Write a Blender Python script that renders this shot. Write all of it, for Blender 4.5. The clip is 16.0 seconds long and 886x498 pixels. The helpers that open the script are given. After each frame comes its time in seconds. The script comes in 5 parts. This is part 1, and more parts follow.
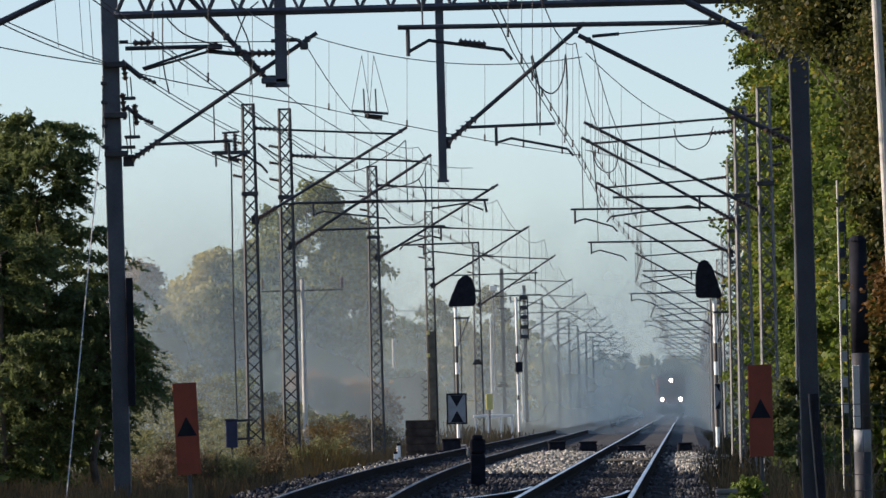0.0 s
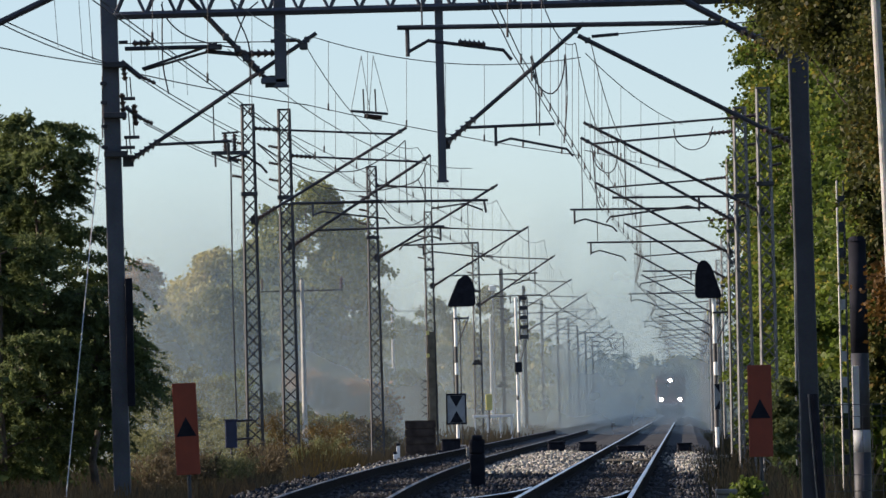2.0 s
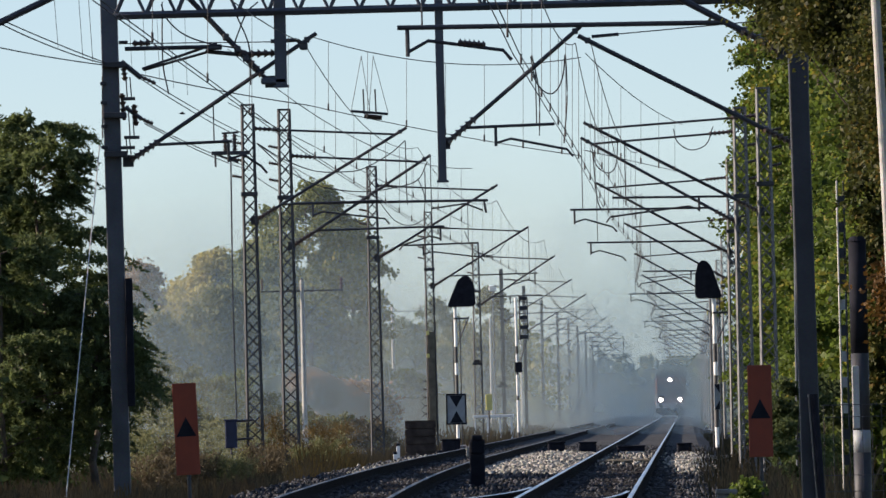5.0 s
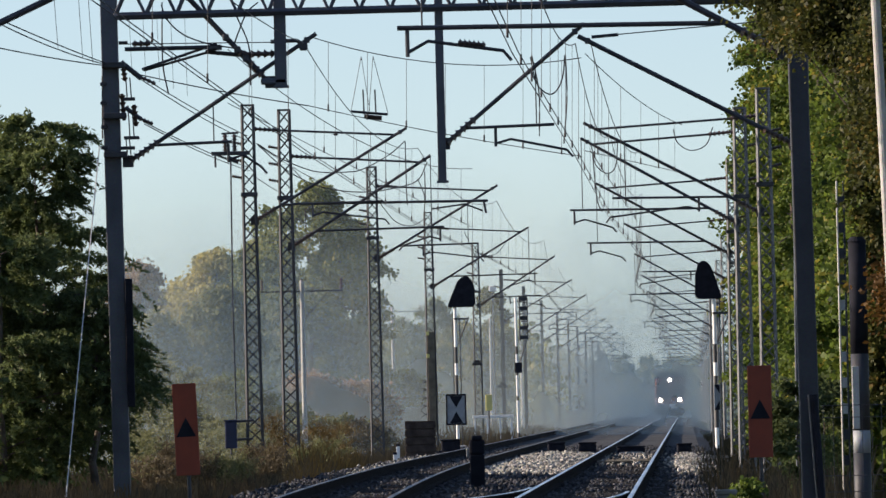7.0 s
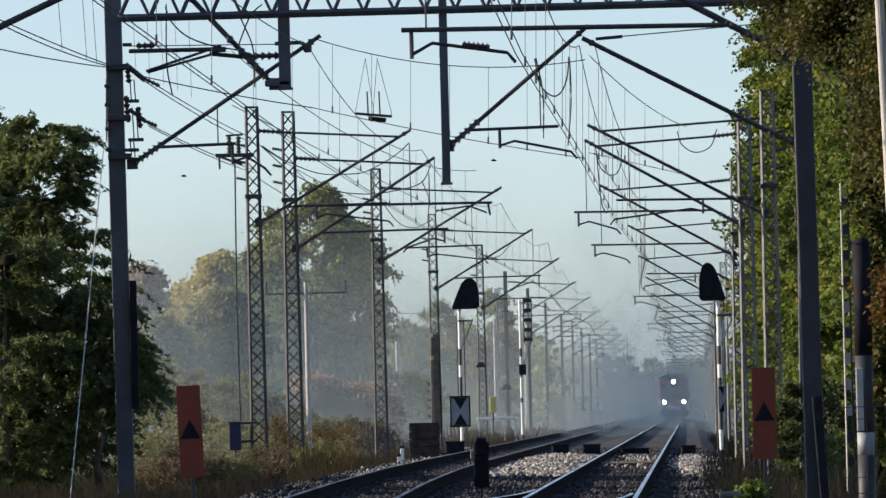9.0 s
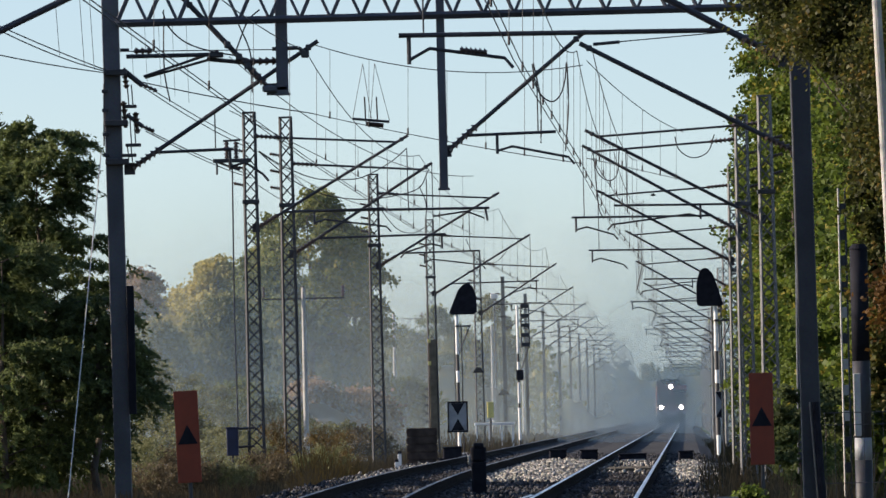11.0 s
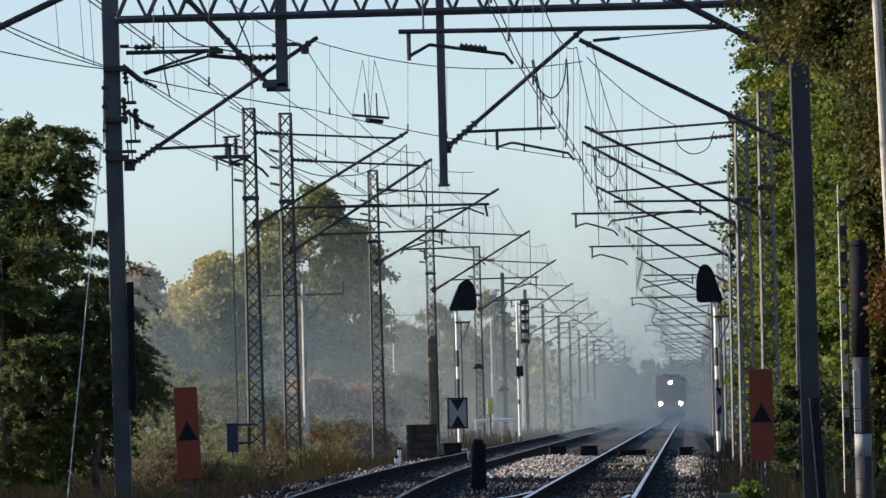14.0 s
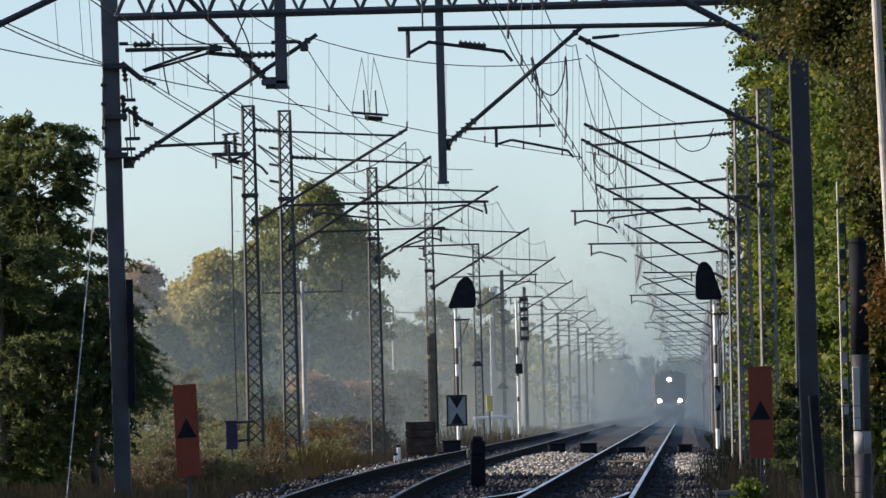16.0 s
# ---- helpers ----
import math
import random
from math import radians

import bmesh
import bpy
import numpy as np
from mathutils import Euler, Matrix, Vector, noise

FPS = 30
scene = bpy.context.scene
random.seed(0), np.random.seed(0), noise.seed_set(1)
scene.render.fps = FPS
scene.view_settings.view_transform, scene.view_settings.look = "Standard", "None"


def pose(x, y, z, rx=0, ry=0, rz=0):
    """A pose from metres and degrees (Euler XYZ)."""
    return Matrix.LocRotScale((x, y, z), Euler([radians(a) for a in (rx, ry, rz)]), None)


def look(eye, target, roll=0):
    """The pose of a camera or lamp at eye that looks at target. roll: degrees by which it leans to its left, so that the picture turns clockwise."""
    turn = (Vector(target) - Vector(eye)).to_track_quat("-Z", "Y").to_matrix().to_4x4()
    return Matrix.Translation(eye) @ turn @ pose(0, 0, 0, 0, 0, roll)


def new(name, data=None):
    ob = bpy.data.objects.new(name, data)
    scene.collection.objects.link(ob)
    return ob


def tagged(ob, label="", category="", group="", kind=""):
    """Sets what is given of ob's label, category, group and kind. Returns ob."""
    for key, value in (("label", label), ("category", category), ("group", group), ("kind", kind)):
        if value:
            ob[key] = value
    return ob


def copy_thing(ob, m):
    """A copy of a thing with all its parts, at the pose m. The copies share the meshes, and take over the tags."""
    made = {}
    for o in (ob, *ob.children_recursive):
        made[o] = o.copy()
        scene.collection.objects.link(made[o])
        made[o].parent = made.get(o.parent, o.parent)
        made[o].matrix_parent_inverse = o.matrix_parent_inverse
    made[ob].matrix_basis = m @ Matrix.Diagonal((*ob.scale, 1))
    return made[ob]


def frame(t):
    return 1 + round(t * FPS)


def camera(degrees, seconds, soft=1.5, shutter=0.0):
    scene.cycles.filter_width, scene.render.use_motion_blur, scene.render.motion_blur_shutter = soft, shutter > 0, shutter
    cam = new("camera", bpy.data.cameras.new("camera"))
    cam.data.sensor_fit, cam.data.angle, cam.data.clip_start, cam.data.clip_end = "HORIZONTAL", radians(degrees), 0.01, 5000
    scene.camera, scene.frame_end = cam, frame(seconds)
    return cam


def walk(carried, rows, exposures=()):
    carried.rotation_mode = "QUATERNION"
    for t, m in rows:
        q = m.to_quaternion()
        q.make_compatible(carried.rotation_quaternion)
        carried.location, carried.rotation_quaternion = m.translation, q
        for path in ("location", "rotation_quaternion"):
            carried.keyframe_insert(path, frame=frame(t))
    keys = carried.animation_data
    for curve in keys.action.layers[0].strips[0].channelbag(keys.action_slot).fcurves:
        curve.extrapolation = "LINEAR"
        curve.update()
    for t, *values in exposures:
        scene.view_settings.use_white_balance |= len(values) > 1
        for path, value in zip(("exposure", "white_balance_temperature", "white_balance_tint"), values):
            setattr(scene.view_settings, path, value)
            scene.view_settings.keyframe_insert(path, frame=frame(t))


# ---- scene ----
cam = camera(5.6, 16.0, soft=1.5)

# x: to the right, y: away along the line, z: up from the rail tops
EYE = (0.0, 0.0, 1.25)
# seconds, tilt up and turn to the left in degrees: a tripod that is nudged
PATH = [
    (0, 0.9757, 0.0), (1.5, 0.9757, 0.0), (2, 0.9772, -0.003), (2.5, 0.9799, -0.0008), (3, 0.9821, -0.0012),
    (3.5, 0.9778, -0.0029), (4, 0.9765, -0.0012), (4.2, 0.9768, -0.0015), (6.3, 0.9788, -0.0045), (6.5, 0.9791, -0.0046),
    (7, 0.9804, -0.0038), (7.5, 0.9791, -0.0021), (7.7, 0.9793, -0.002), (7.8, 0.995, -0.016), (7.9, 0.994, -0.0145),
    (8, 1.0082, -0.0135), (8.1, 1.0293, -0.0143), (8.2, 1.0865, -0.0036), (8.3, 1.0865, -0.0036), (8.4, 1.0579, -0.0230),
    (8.5, 1.0515, -0.0097), (8.6, 1.0186, 0.0080), (8.7, 1.0043, 0.0150), (8.8, 0.9971, 0.0240), (9, 0.9934, 0.0220),
    (9.2, 0.9930, 0.0220), (11.3, 1.0300, 0.0036), (11.5, 1.0304, 0.0034), (12, 1.0304, 0.0021), (12.5, 1.0263, 0.0021),
    (13, 1.0196, 0.0008), (13.5, 1.0098, 0.0038), (14, 1.0031, 0.0045), (14.5, 0.9976, 0.0005), (15, 0.9921, 0.0012),
    (15.5, 0.9867, 0.0), (16, 0.9863, 0.0)]
# the tripod leans to its right; TURN lays the line and its wires into the leaning view, posts stay plumb
LEAN = 1.38
TURN = Matrix.Translation(EYE) @ Matrix.Rotation(radians(LEAN), 4, (0, math.cos(radians(PATH[0][1])), math.sin(radians(PATH[0][1])))) @ Matrix.Translation([-c for c in EYE])
walk(cam, [(t, pose(*EYE, 90 + up, 0, turn) @ pose(0, 0, 0, 0, 0, -LEAN)) for t, up, turn in PATH], exposures=[(0, 0.62, 6850, 19), (16, 0.62, 6850, 19)])

# ---- light: low autumn sun from the left side, pale clear sky ----
SUN_AZIMUTH, SUN_HEIGHT = -83, 21      # degrees from the line of sight, to the left
world = bpy.data.worlds.new("sky")
scene.world = world
world.use_nodes = True
wn = world.node_tree.nodes
sky = wn.new("ShaderNodeTexSky")
sky.sky_type, sky.sun_disc = "NISHITA", False
sky.sun_elevation, sky.sun_rotation = radians(SUN_HEIGHT), radians(SUN_AZIMUTH)
sky.air_density, sky.dust_density, sky.ozone_density = 1.0, 0.5, 3.0
co_sky, lift = wn.new("ShaderNodeTexCoord"), wn.new("ShaderNodeMapping")
lift.inputs["Location"].default_value = (0, 0, 0.05)      # sky read a little higher up, for a bluer horizon
world.node_tree.links.new(co_sky.outputs["Generated"], lift.inputs["Vector"])
world.node_tree.links.new(lift.outputs[0], sky.inputs["Vector"])
wn["Background"].inputs["Strength"].default_value = 0.12
world.node_tree.links.new(sky.outputs[0], wn["Background"].inputs["Color"])
sun_data = bpy.data.lights.new("sun", "SUN")
sun_data.energy, sun_data.angle, sun_data.color = 5.0, radians(0.6), (1.0, 0.89, 0.72)
sun = new("sun", sun_data)
_a, _h = radians(SUN_AZIMUTH), radians(SUN_HEIGHT)
SUN_FROM = Vector((math.sin(_a) * math.cos(_h), math.cos(_a) * math.cos(_h), math.sin(_h)))
sun.matrix_world = look((-60, 200, 60), Vector((-60, 200, 60)) - SUN_FROM)


# ---- materials ----
def material(name, base, rough=0.7, metal=0.0, spread=0.35, scale=6.0, grain=60.0, bump=0.3, second=None, island=False, obj_random=0.0, gloss=0.5):
    """Base colour varied at two scales, with fine relief."""
    m = bpy.data.materials.new(name)
    m.use_nodes = True
    n, l = m.node_tree.nodes, m.node_tree.links
    bsdf = n["Principled BSDF"]
    co = n.new("ShaderNodeTexCoord")
    big, fine = n.new("ShaderNodeTexNoise"), n.new("ShaderNodeTexNoise")
    big.inputs["Scale"].default_value, fine.inputs["Scale"].default_value = scale, grain
    big.inputs["Detail"].default_value = fine.inputs["Detail"].default_value = 5
    ramp = n.new("ShaderNodeValToRGB")
    low = [max(0.0, c * (1 - spread)) for c in base]
    high = [min(1.0, c * (1 + spread)) for c in (second or base)]
    ramp.color_ramp.elements[0].color, ramp.color_ramp.elements[1].color = (*low, 1), (*high, 1)
    ramp.color_ramp.elements[0].position, ramp.color_ramp.elements[1].position = 0.3, 0.7
    mix = n.new("ShaderNodeMix")
    mix.data_type, mix.blend_type = "RGBA", "OVERLAY"
    mix.inputs[0].default_value = 0.35
    l.new(co.outputs["Object"], big.inputs["Vector"]), l.new(co.outputs["Object"], fine.inputs["Vector"])
    if island:
        geo = n.new("ShaderNodeNewGeometry")
        l.new(geo.outputs["Random Per Island"], ramp.inputs[0])
    elif obj_random:
        info, add = n.new("ShaderNodeObjectInfo"), n.new("ShaderNodeMath")
        add.operation = "MULTIPLY_ADD"
        l.new(info.outputs["Random"], add.inputs[0])
        add.inputs[1].default_value = obj_random
        l.new(big.outputs["Fac"], add.inputs[2])
        l.new(add.outputs[0], ramp.inputs[0])
    else:
        l.new(big.outputs["Fac"], ramp.inputs[0])
    l.new(ramp.outputs[0], mix.inputs[6]), l.new(fine.outputs["Color"], mix.inputs[7])
    l.new(mix.outputs[2], bsdf.inputs["Base Color"])
    bsdf.inputs["Roughness"].default_value, bsdf.inputs["Metallic"].default_value = rough, metal
    bsdf.inputs["Specular IOR Level"].default_value = gloss
    if bump:
        b = n.new("ShaderNodeBump")
        b.inputs["Strength"].default_value, b.inputs["Distance"].default_value = bump, 0.02
        l.new(fine.outputs["Fac"], b.inputs["Height"]), l.new(b.outputs[0], bsdf.inputs["Normal"])
    return m


def leaf_material(name, dark, light, through_light=0.35, turned=None, patch=0.7):
    """Leaves: each its own tint, and some light passes through them."""
    m = bpy.data.materials.new(name)
    m.use_nodes = True
    n, l = m.node_tree.nodes, m.node_tree.links
    bsdf, out = n["Principled BSDF"], n["Material Output"]
    geo, ramp = n.new("ShaderNodeNewGeometry"), n.new("ShaderNodeValToRGB")
    ramp.color_ramp.elements[0].color, ramp.color_ramp.elements[1].color = (*dark, 1), (*light, 1)
    if turned:
        ramp.color_ramp.elements[1].position = 0.72
        ramp.color_ramp.elements.new(0.95).color = (*turned, 1)
    co, big, add = n.new("ShaderNodeTexCoord"), n.new("ShaderNodeTexNoise"), n.new("ShaderNodeMath")
    big.inputs["Scale"].default_value = patch
    add.operation = "MULTIPLY_ADD"
    add.inputs[1].default_value = 0.6
    # clump tone puts some light and shade among the leaves into the colour
    sub = n.new("ShaderNodeMath")
    sub.operation = "MULTIPLY_ADD"
    sub.inputs[1].default_value, sub.inputs[2].default_value = 1.7, -0.68
    l.new(co.outputs["Object"], big.inputs["Vector"]), l.new(big.outputs["Fac"], sub.inputs[0])
    l.new(geo.outputs["Random Per Island"], add.inputs[0]), l.new(sub.outputs[0], add.inputs[2])
    l.new(add.outputs[0], ramp.inputs[0])
    l.new(ramp.outputs[0], bsdf.inputs["Base Color"])
    bsdf.inputs["Roughness"].default_value, bsdf.inputs["Specular IOR Level"].default_value = 0.6, 0.25
    tr, mx = n.new("ShaderNodeBsdfTranslucent"), n.new("ShaderNodeMixShader")
    mx.inputs[0].default_value = through_light
    l.new(ramp.outputs[0], tr.inputs["Color"])
    l.new(bsdf.outputs[0], mx.inputs[1]), l.new(tr.outputs[0], mx.inputs[2]), l.new(mx.outputs[0], out.inputs["Surface"])
    return m


def lamp_material(name, colour, strength):
    m = bpy.data.materials.new(name)
    m.use_nodes = True
    bsdf = m.node_tree.nodes["Principled BSDF"]
    bsdf.inputs["Base Color"].default_value = (*colour, 1)
    bsdf.inputs["Emission Color"].default_value = (*colour, 1)
    bsdf.inputs["Emission Strength"].default_value = strength
    return m


STEEL = material("grey_painted_steel", (0.040, 0.042, 0.049), 0.55, 0.1, 0.25, 2.0, 40, 0.15, gloss=0.3)
PORTAL_STEEL = material("blue_grey_painted_steel", (0.070, 0.076, 0.092), 0.5, 0.15, 0.3, 1.2, 30, 0.2, gloss=0.4)
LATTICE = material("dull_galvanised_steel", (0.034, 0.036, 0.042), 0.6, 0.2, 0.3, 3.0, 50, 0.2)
# paler than LATTICE, for the right-hand and far masts
MAST_PALE = material("pale_galvanised_steel", (0.12, 0.125, 0.13), 0.55, 0.2, 0.3, 3.0, 50, 0.2)
TUBE = material("dark_tube_steel", (0.05, 0.05, 0.055), 0.5, 0.5, 0.3, 4.0, 60, 0.1)
WIRE = material("oxidised_copper_wire", (0.035, 0.035, 0.04), 0.6, 0.4, 0.2, 1.0, 30, 0)
CERAMIC = material("brown_glazed_insulator", (0.05, 0.03, 0.022), 0.3, 0, 0.3, 20, 90, 0)
GALV = material("bright_galvanised_cable", (0.45, 0.45, 0.43), 0.45, 0.3, 0.2, 5, 60, 0)
RAIL_SIDE = material("rusty_rail_steel", (0.018, 0.014, 0.013), 0.9, 0.0, 0.4, 3, 80, 0.3, gloss=0.08)
RAIL_TOP = material("polished_rail_head", (0.80, 0.80, 0.80), 0.32, 1.0, 0.1, 2, 120, 0.05)
DULL_TOP = material("dull_rail_head", (0.16, 0.155, 0.15), 0.5, 0.7, 0.2, 2, 120, 0.1)
SLEEPER = material("dirty_tarred_sleeper", (0.032, 0.029, 0.027), 0.9, 0, 0.3, 5, 70, 0.4, obj_random=0.4, gloss=0.08)
GRAVEL = material("oily_old_ballast", (0.062, 0.064, 0.066), 0.95, 0, 0.55, 0.7, 14, 0.8, gloss=0.08)
OLD_STONE = material("old_ballast_stone", (0.058, 0.061, 0.067), 0.95, 0, 0.5, 3, 40, 0.4, island=True, gloss=0.08)
STONE = material("fresh_ballast_stone", (0.29, 0.28, 0.25), 0.9, 0, 0.45, 3, 40, 0.4, island=True, gloss=0.08)
SOIL = material("dry_autumn_soil", (0.085, 0.07, 0.045), 0.95, 0, 0.45, 0.15, 6, 0.6, second=(0.10, 0.10, 0.05), gloss=0.08)
ORANGE = material("dull_orange_enamel", (0.22, 0.036, 0.012), 0.65, 0, 0.15, 3, 60, 0.05)
BLACK = material("matt_black_paint", (0.015, 0.016, 0.022), 0.75, 0, 0.3, 5, 60, 0.1, gloss=0.08)
WHITE = material("white_signal_paint", (0.80, 0.80, 0.77), 0.55, 0, 0.1, 6, 60, 0.1)
RED = material("dark_grey_signal_paint", (0.05, 0.047, 0.047), 0.6, 0, 0.2, 6, 60, 0.1)
SIGN_GREY = material("weathered_grey_sign_face", (0.24, 0.26, 0.275), 0.6, 0, 0.2, 4, 50, 0.1)
BLUE = material("navy_blue_cabinet_paint", (0.014, 0.02, 0.055), 0.5, 0.1, 0.2, 4, 50, 0.1)
CONCRETE = material("pale_concrete", (0.42, 0.41, 0.38), 0.9, 0, 0.25, 2, 40, 0.4)
BROWN_WOOD = material("brown_tarred_timber", (0.055, 0.043, 0.037), 0.85, 0, 0.4, 4, 60, 0.4, gloss=0.08)
BARK = material("grey_brown_bark", (0.09, 0.07, 0.055), 0.95, 0, 0.45, 3, 25, 0.8)
LOCO_BODY = material("faded_maroon_loco_paint", (0.24, 0.060, 0.052), 0.5, 0.1, 0.2, 1.5, 40, 0.1)
BEAM = material("grimy_white_beam_paint", (0.62, 0.60, 0.56), 0.6, 0, 0.2, 3, 40, 0.1)
LOCO_DARK = material("sooty_underframe", (0.03, 0.03, 0.032), 0.8, 0.2, 0.3, 3, 40, 0.2)
PLANK = material("sun_bleached_plank", (0.12, 0.105, 0.08), 0.9, 0, 0.3, 4, 50, 0.3, gloss=0.1)
BAND = material("grimy_cream_paint", (0.16, 0.15, 0.13), 0.7, 0, 0.3, 5, 50, 0.2)
YELLOW = material("yellow_board_paint", (0.62, 0.55, 0.18), 0.6, 0, 0.15, 5, 60, 0.1)
GLASS = bpy.data.materials.new("dark_cab_glass")
GLASS.use_nodes = True
GLASS.node_tree.nodes["Principled BSDF"].inputs["Base Color"].default_value = (0.02, 0.025, 0.03, 1)
GLASS.node_tree.nodes["Principled BSDF"].inputs["Roughness"].default_value = 0.08
HEADLIGHT = lamp_material("lit_headlight", (1.0, 0.90, 0.78), 14.0)
LEAF_LOCUST = leaf_material("locust_leaf", (0.052, 0.074, 0.034), (0.165, 0.205, 0.068), 0.52)
LEAF_GREEN = leaf_material("maple_leaf", (0.018, 0.036, 0.008), (0.15, 0.21, 0.035), 0.45, (0.28, 0.24, 0.045))
LEAF_DULL = leaf_material("dull_brown_green_leaf", (0.016, 0.020, 0.007), (0.085, 0.095, 0.022), 0.4, (0.20, 0.135, 0.035), 2.2)
LEAF_AUTUMN = leaf_material("autumn_leaf", (0.05, 0.028, 0.010), (0.17, 0.085, 0.02))
LEAF_YELLOW = leaf_material("yellowing_leaf", (0.28, 0.26, 0.08), (0.56, 0.48, 0.17), 0.45)
LEAF_FAR = leaf_material("far_leaf", (0.07, 0.095, 0.035), (0.20, 0.22, 0.07), 0.45, (0.32, 0.28, 0.09), 0.35)
LEAF_BROWN = leaf_material("withered_weed_leaf", (0.050, 0.042, 0.026), (0.14, 0.108, 0.062), 0.4, (0.22, 0.18, 0.06), 0.9)
LEAF_RUST = leaf_material("rust_bush_leaf", (0.16, 0.11, 0.075), (0.36, 0.25, 0.17), 0.5, (0.38, 0.30, 0.16))
LEAF_SCRUB = leaf_material("scrub_leaf", (0.09, 0.10, 0.045), (0.25, 0.25, 0.11), 0.45)
WEED = leaf_material("golden_weed_blade", (0.06, 0.042, 0.016), (0.20, 0.135, 0.042), 0.3)
# dry grass darkened in colour for the shade under the right-hand trees
SHADE_GRASS = leaf_material("shade_dark_grass_blade", (0.018, 0.016, 0.008), (0.06, 0.05, 0.022), 0.2)
DRY_GRASS = leaf_material("dry_grass_blade", (0.050, 0.038, 0.024), (0.17, 0.125, 0.065), 0.3)


# ---- geometry helpers ----
def mesh_object(name, verts, faces, mat, parent=None, label="", smooth=False):
    me = bpy.data.meshes.new(name)
    me.from_pydata([tuple(v) for v in verts], [], faces)
    me.materials.append(mat)
    if smooth:
        me.polygons.foreach_set("use_smooth", [True] * len(me.polygons))
    ob = new(name, me)
    ob.parent = parent
    if parent is None:
        ob.matrix_world = TURN
    if label:
        tagged(ob, label)
    return ob


def part(name, bm, mat, parent=None, label="", smooth=False):
    me = bpy.data.meshes.new(name)
    bm.to_mesh(me)
    bm.free()
    me.materials.append(mat)
    if smooth:
        me.polygons.foreach_set("use_smooth", [True] * len(me.polygons))
    ob = new(name, me)
    ob.parent = parent
    if parent is None:
        ob.matrix_world = TURN
    if label:
        tagged(ob, label)
    return ob


def plumb(x, y, z, mid=0.0, ry=0.0, rz=0.0):
    """The pose of an upright thing whose point at the height mid lies on the line's own axes."""
    p = TURN @ Vector((x, y, z + mid))
    return pose(p.x, p.y, p.z - mid, 0, ry, rz)


def thing(name, x, y, z, label, category, group="", rz=0.0, ry=0.0, mid=0.0, laid=False):
    """An Empty that holds a thing's parts: plumb, or laid along the line with its rails and wires."""
    ob = new(name)
    ob.empty_display_size = 0.1
    ob.matrix_world = TURN @ pose(x, y, z, 0, ry, rz) if laid else plumb(x, y, z, mid, ry, rz)
    return tagged(ob, label, category, group)


def add_box(bm, lo, hi, bevel=0.0, turn=None):
    made = bmesh.ops.create_cube(bm, size=1.0)["verts"]
    c = [(a + b) / 2 for a, b in zip(lo, hi)]
    s = [b - a for a, b in zip(lo, hi)]
    for v in made:
        p = Vector((v.co.x * s[0], v.co.y * s[1], v.co.z * s[2]))
        v.co = Vector(c) + (turn @ p if turn else p)
    if bevel:
        edges = list({e for v in made for e in v.link_edges})
        bmesh.ops.bevel(bm, geom=edges, offset=bevel, segments=2, affect="EDGES", profile=0.5)
    return bm


def box(lo, hi, bevel=0.0):
    return add_box(bmesh.new(), lo, hi, bevel)


def add_rod(bm, a, b, r, r2=None, sides=8):
    a, b = Vector(a), Vector(b)
    d = b - a
    q = d.to_track_quat("Z", "Y").to_matrix()
    ring = []
    for p, rad in ((a, r), (b, r if r2 is None else r2)):
        ring.append([bm.verts.new(p + q @ Vector((math.cos(k * math.tau / sides) * rad, math.sin(k * math.tau / sides) * rad, 0))) for k in range(sides)])
    for k in range(sides):
        bm.faces.new((ring[0][k], ring[0][(k + 1) % sides], ring[1][(k + 1) % sides], ring[1][k]))
    bm.faces.new(ring[0][::-1])
    bm.faces.new(ring[1])
    return bm


def rod(a, b, r, r2=None, sides=8):
    return add_rod(bmesh.new(), a, b, r, r2, sides)


def tube_along(points, r, sides=6):
    """A wire or bent tube through the points."""
    bm = bmesh.new()
    pts = [Vector(p) for p in points]
    rings = []
    for i, p in enumerate(pts):
        d = pts[min(i + 1, len(pts) - 1)] - pts[max(i - 1, 0)]
        q = d.to_track_quat("Z", "Y").to_matrix()
        rings.append([bm.verts.new(p + q @ Vector((math.cos(k * math.tau / sides) * r, math.sin(k * math.tau / sides) * r, 0))) for k in range(sides)])
    for r0, r1 in zip(rings, rings[1:]):
        for k in range(sides):
            bm.faces.new((r0[k], r0[(k + 1) % sides], r1[(k + 1) % sides], r1[k]))
    bm.faces.new(rings[0][::-1])
    bm.faces.new(rings[-1])
    return bm


def sheds(a, b, r, count=6):
    """A ribbed insulator between two points."""
    bm = rod(a, b, r * 0.5)
    a, b = Vector(a), Vector(b)
    for k in range(count):
        p, q = a.lerp(b, (k + 0.25) / count), a.lerp(b, (k + 0.75) / count)
        add_rod(bm, p, q, r, r * 0.6)
    return bm


def sag(a, b, drop, steps=10):
    a, b = Vector(a), Vector(b)
    return [a.lerp(b, k / steps) - Vector((0, 0, 4 * drop * (k / steps) * (1 - k / steps))) for k in range(steps + 1)]


# ---- the line: two tracks ----
def right_track(y):
    return -1.5 + 0.02685 * y


def left_track(y):
    return right_track(y) - 3.93 + 0.75 * ((215 - min(215.0, max(y, 119.0))) / 96) ** 2


RAIL_PROFILE = [(-0.070, -0.172), (0.070, -0.172), (0.070, -0.160), (0.012, -0.140), (0.009, -0.045), (0.036, -0.034), (0.036, -0.004), (-0.036, -0.004), (-0.036, -0.034), (-0.009, -0.045), (-0.012, -0.140), (-0.070, -0.160)]


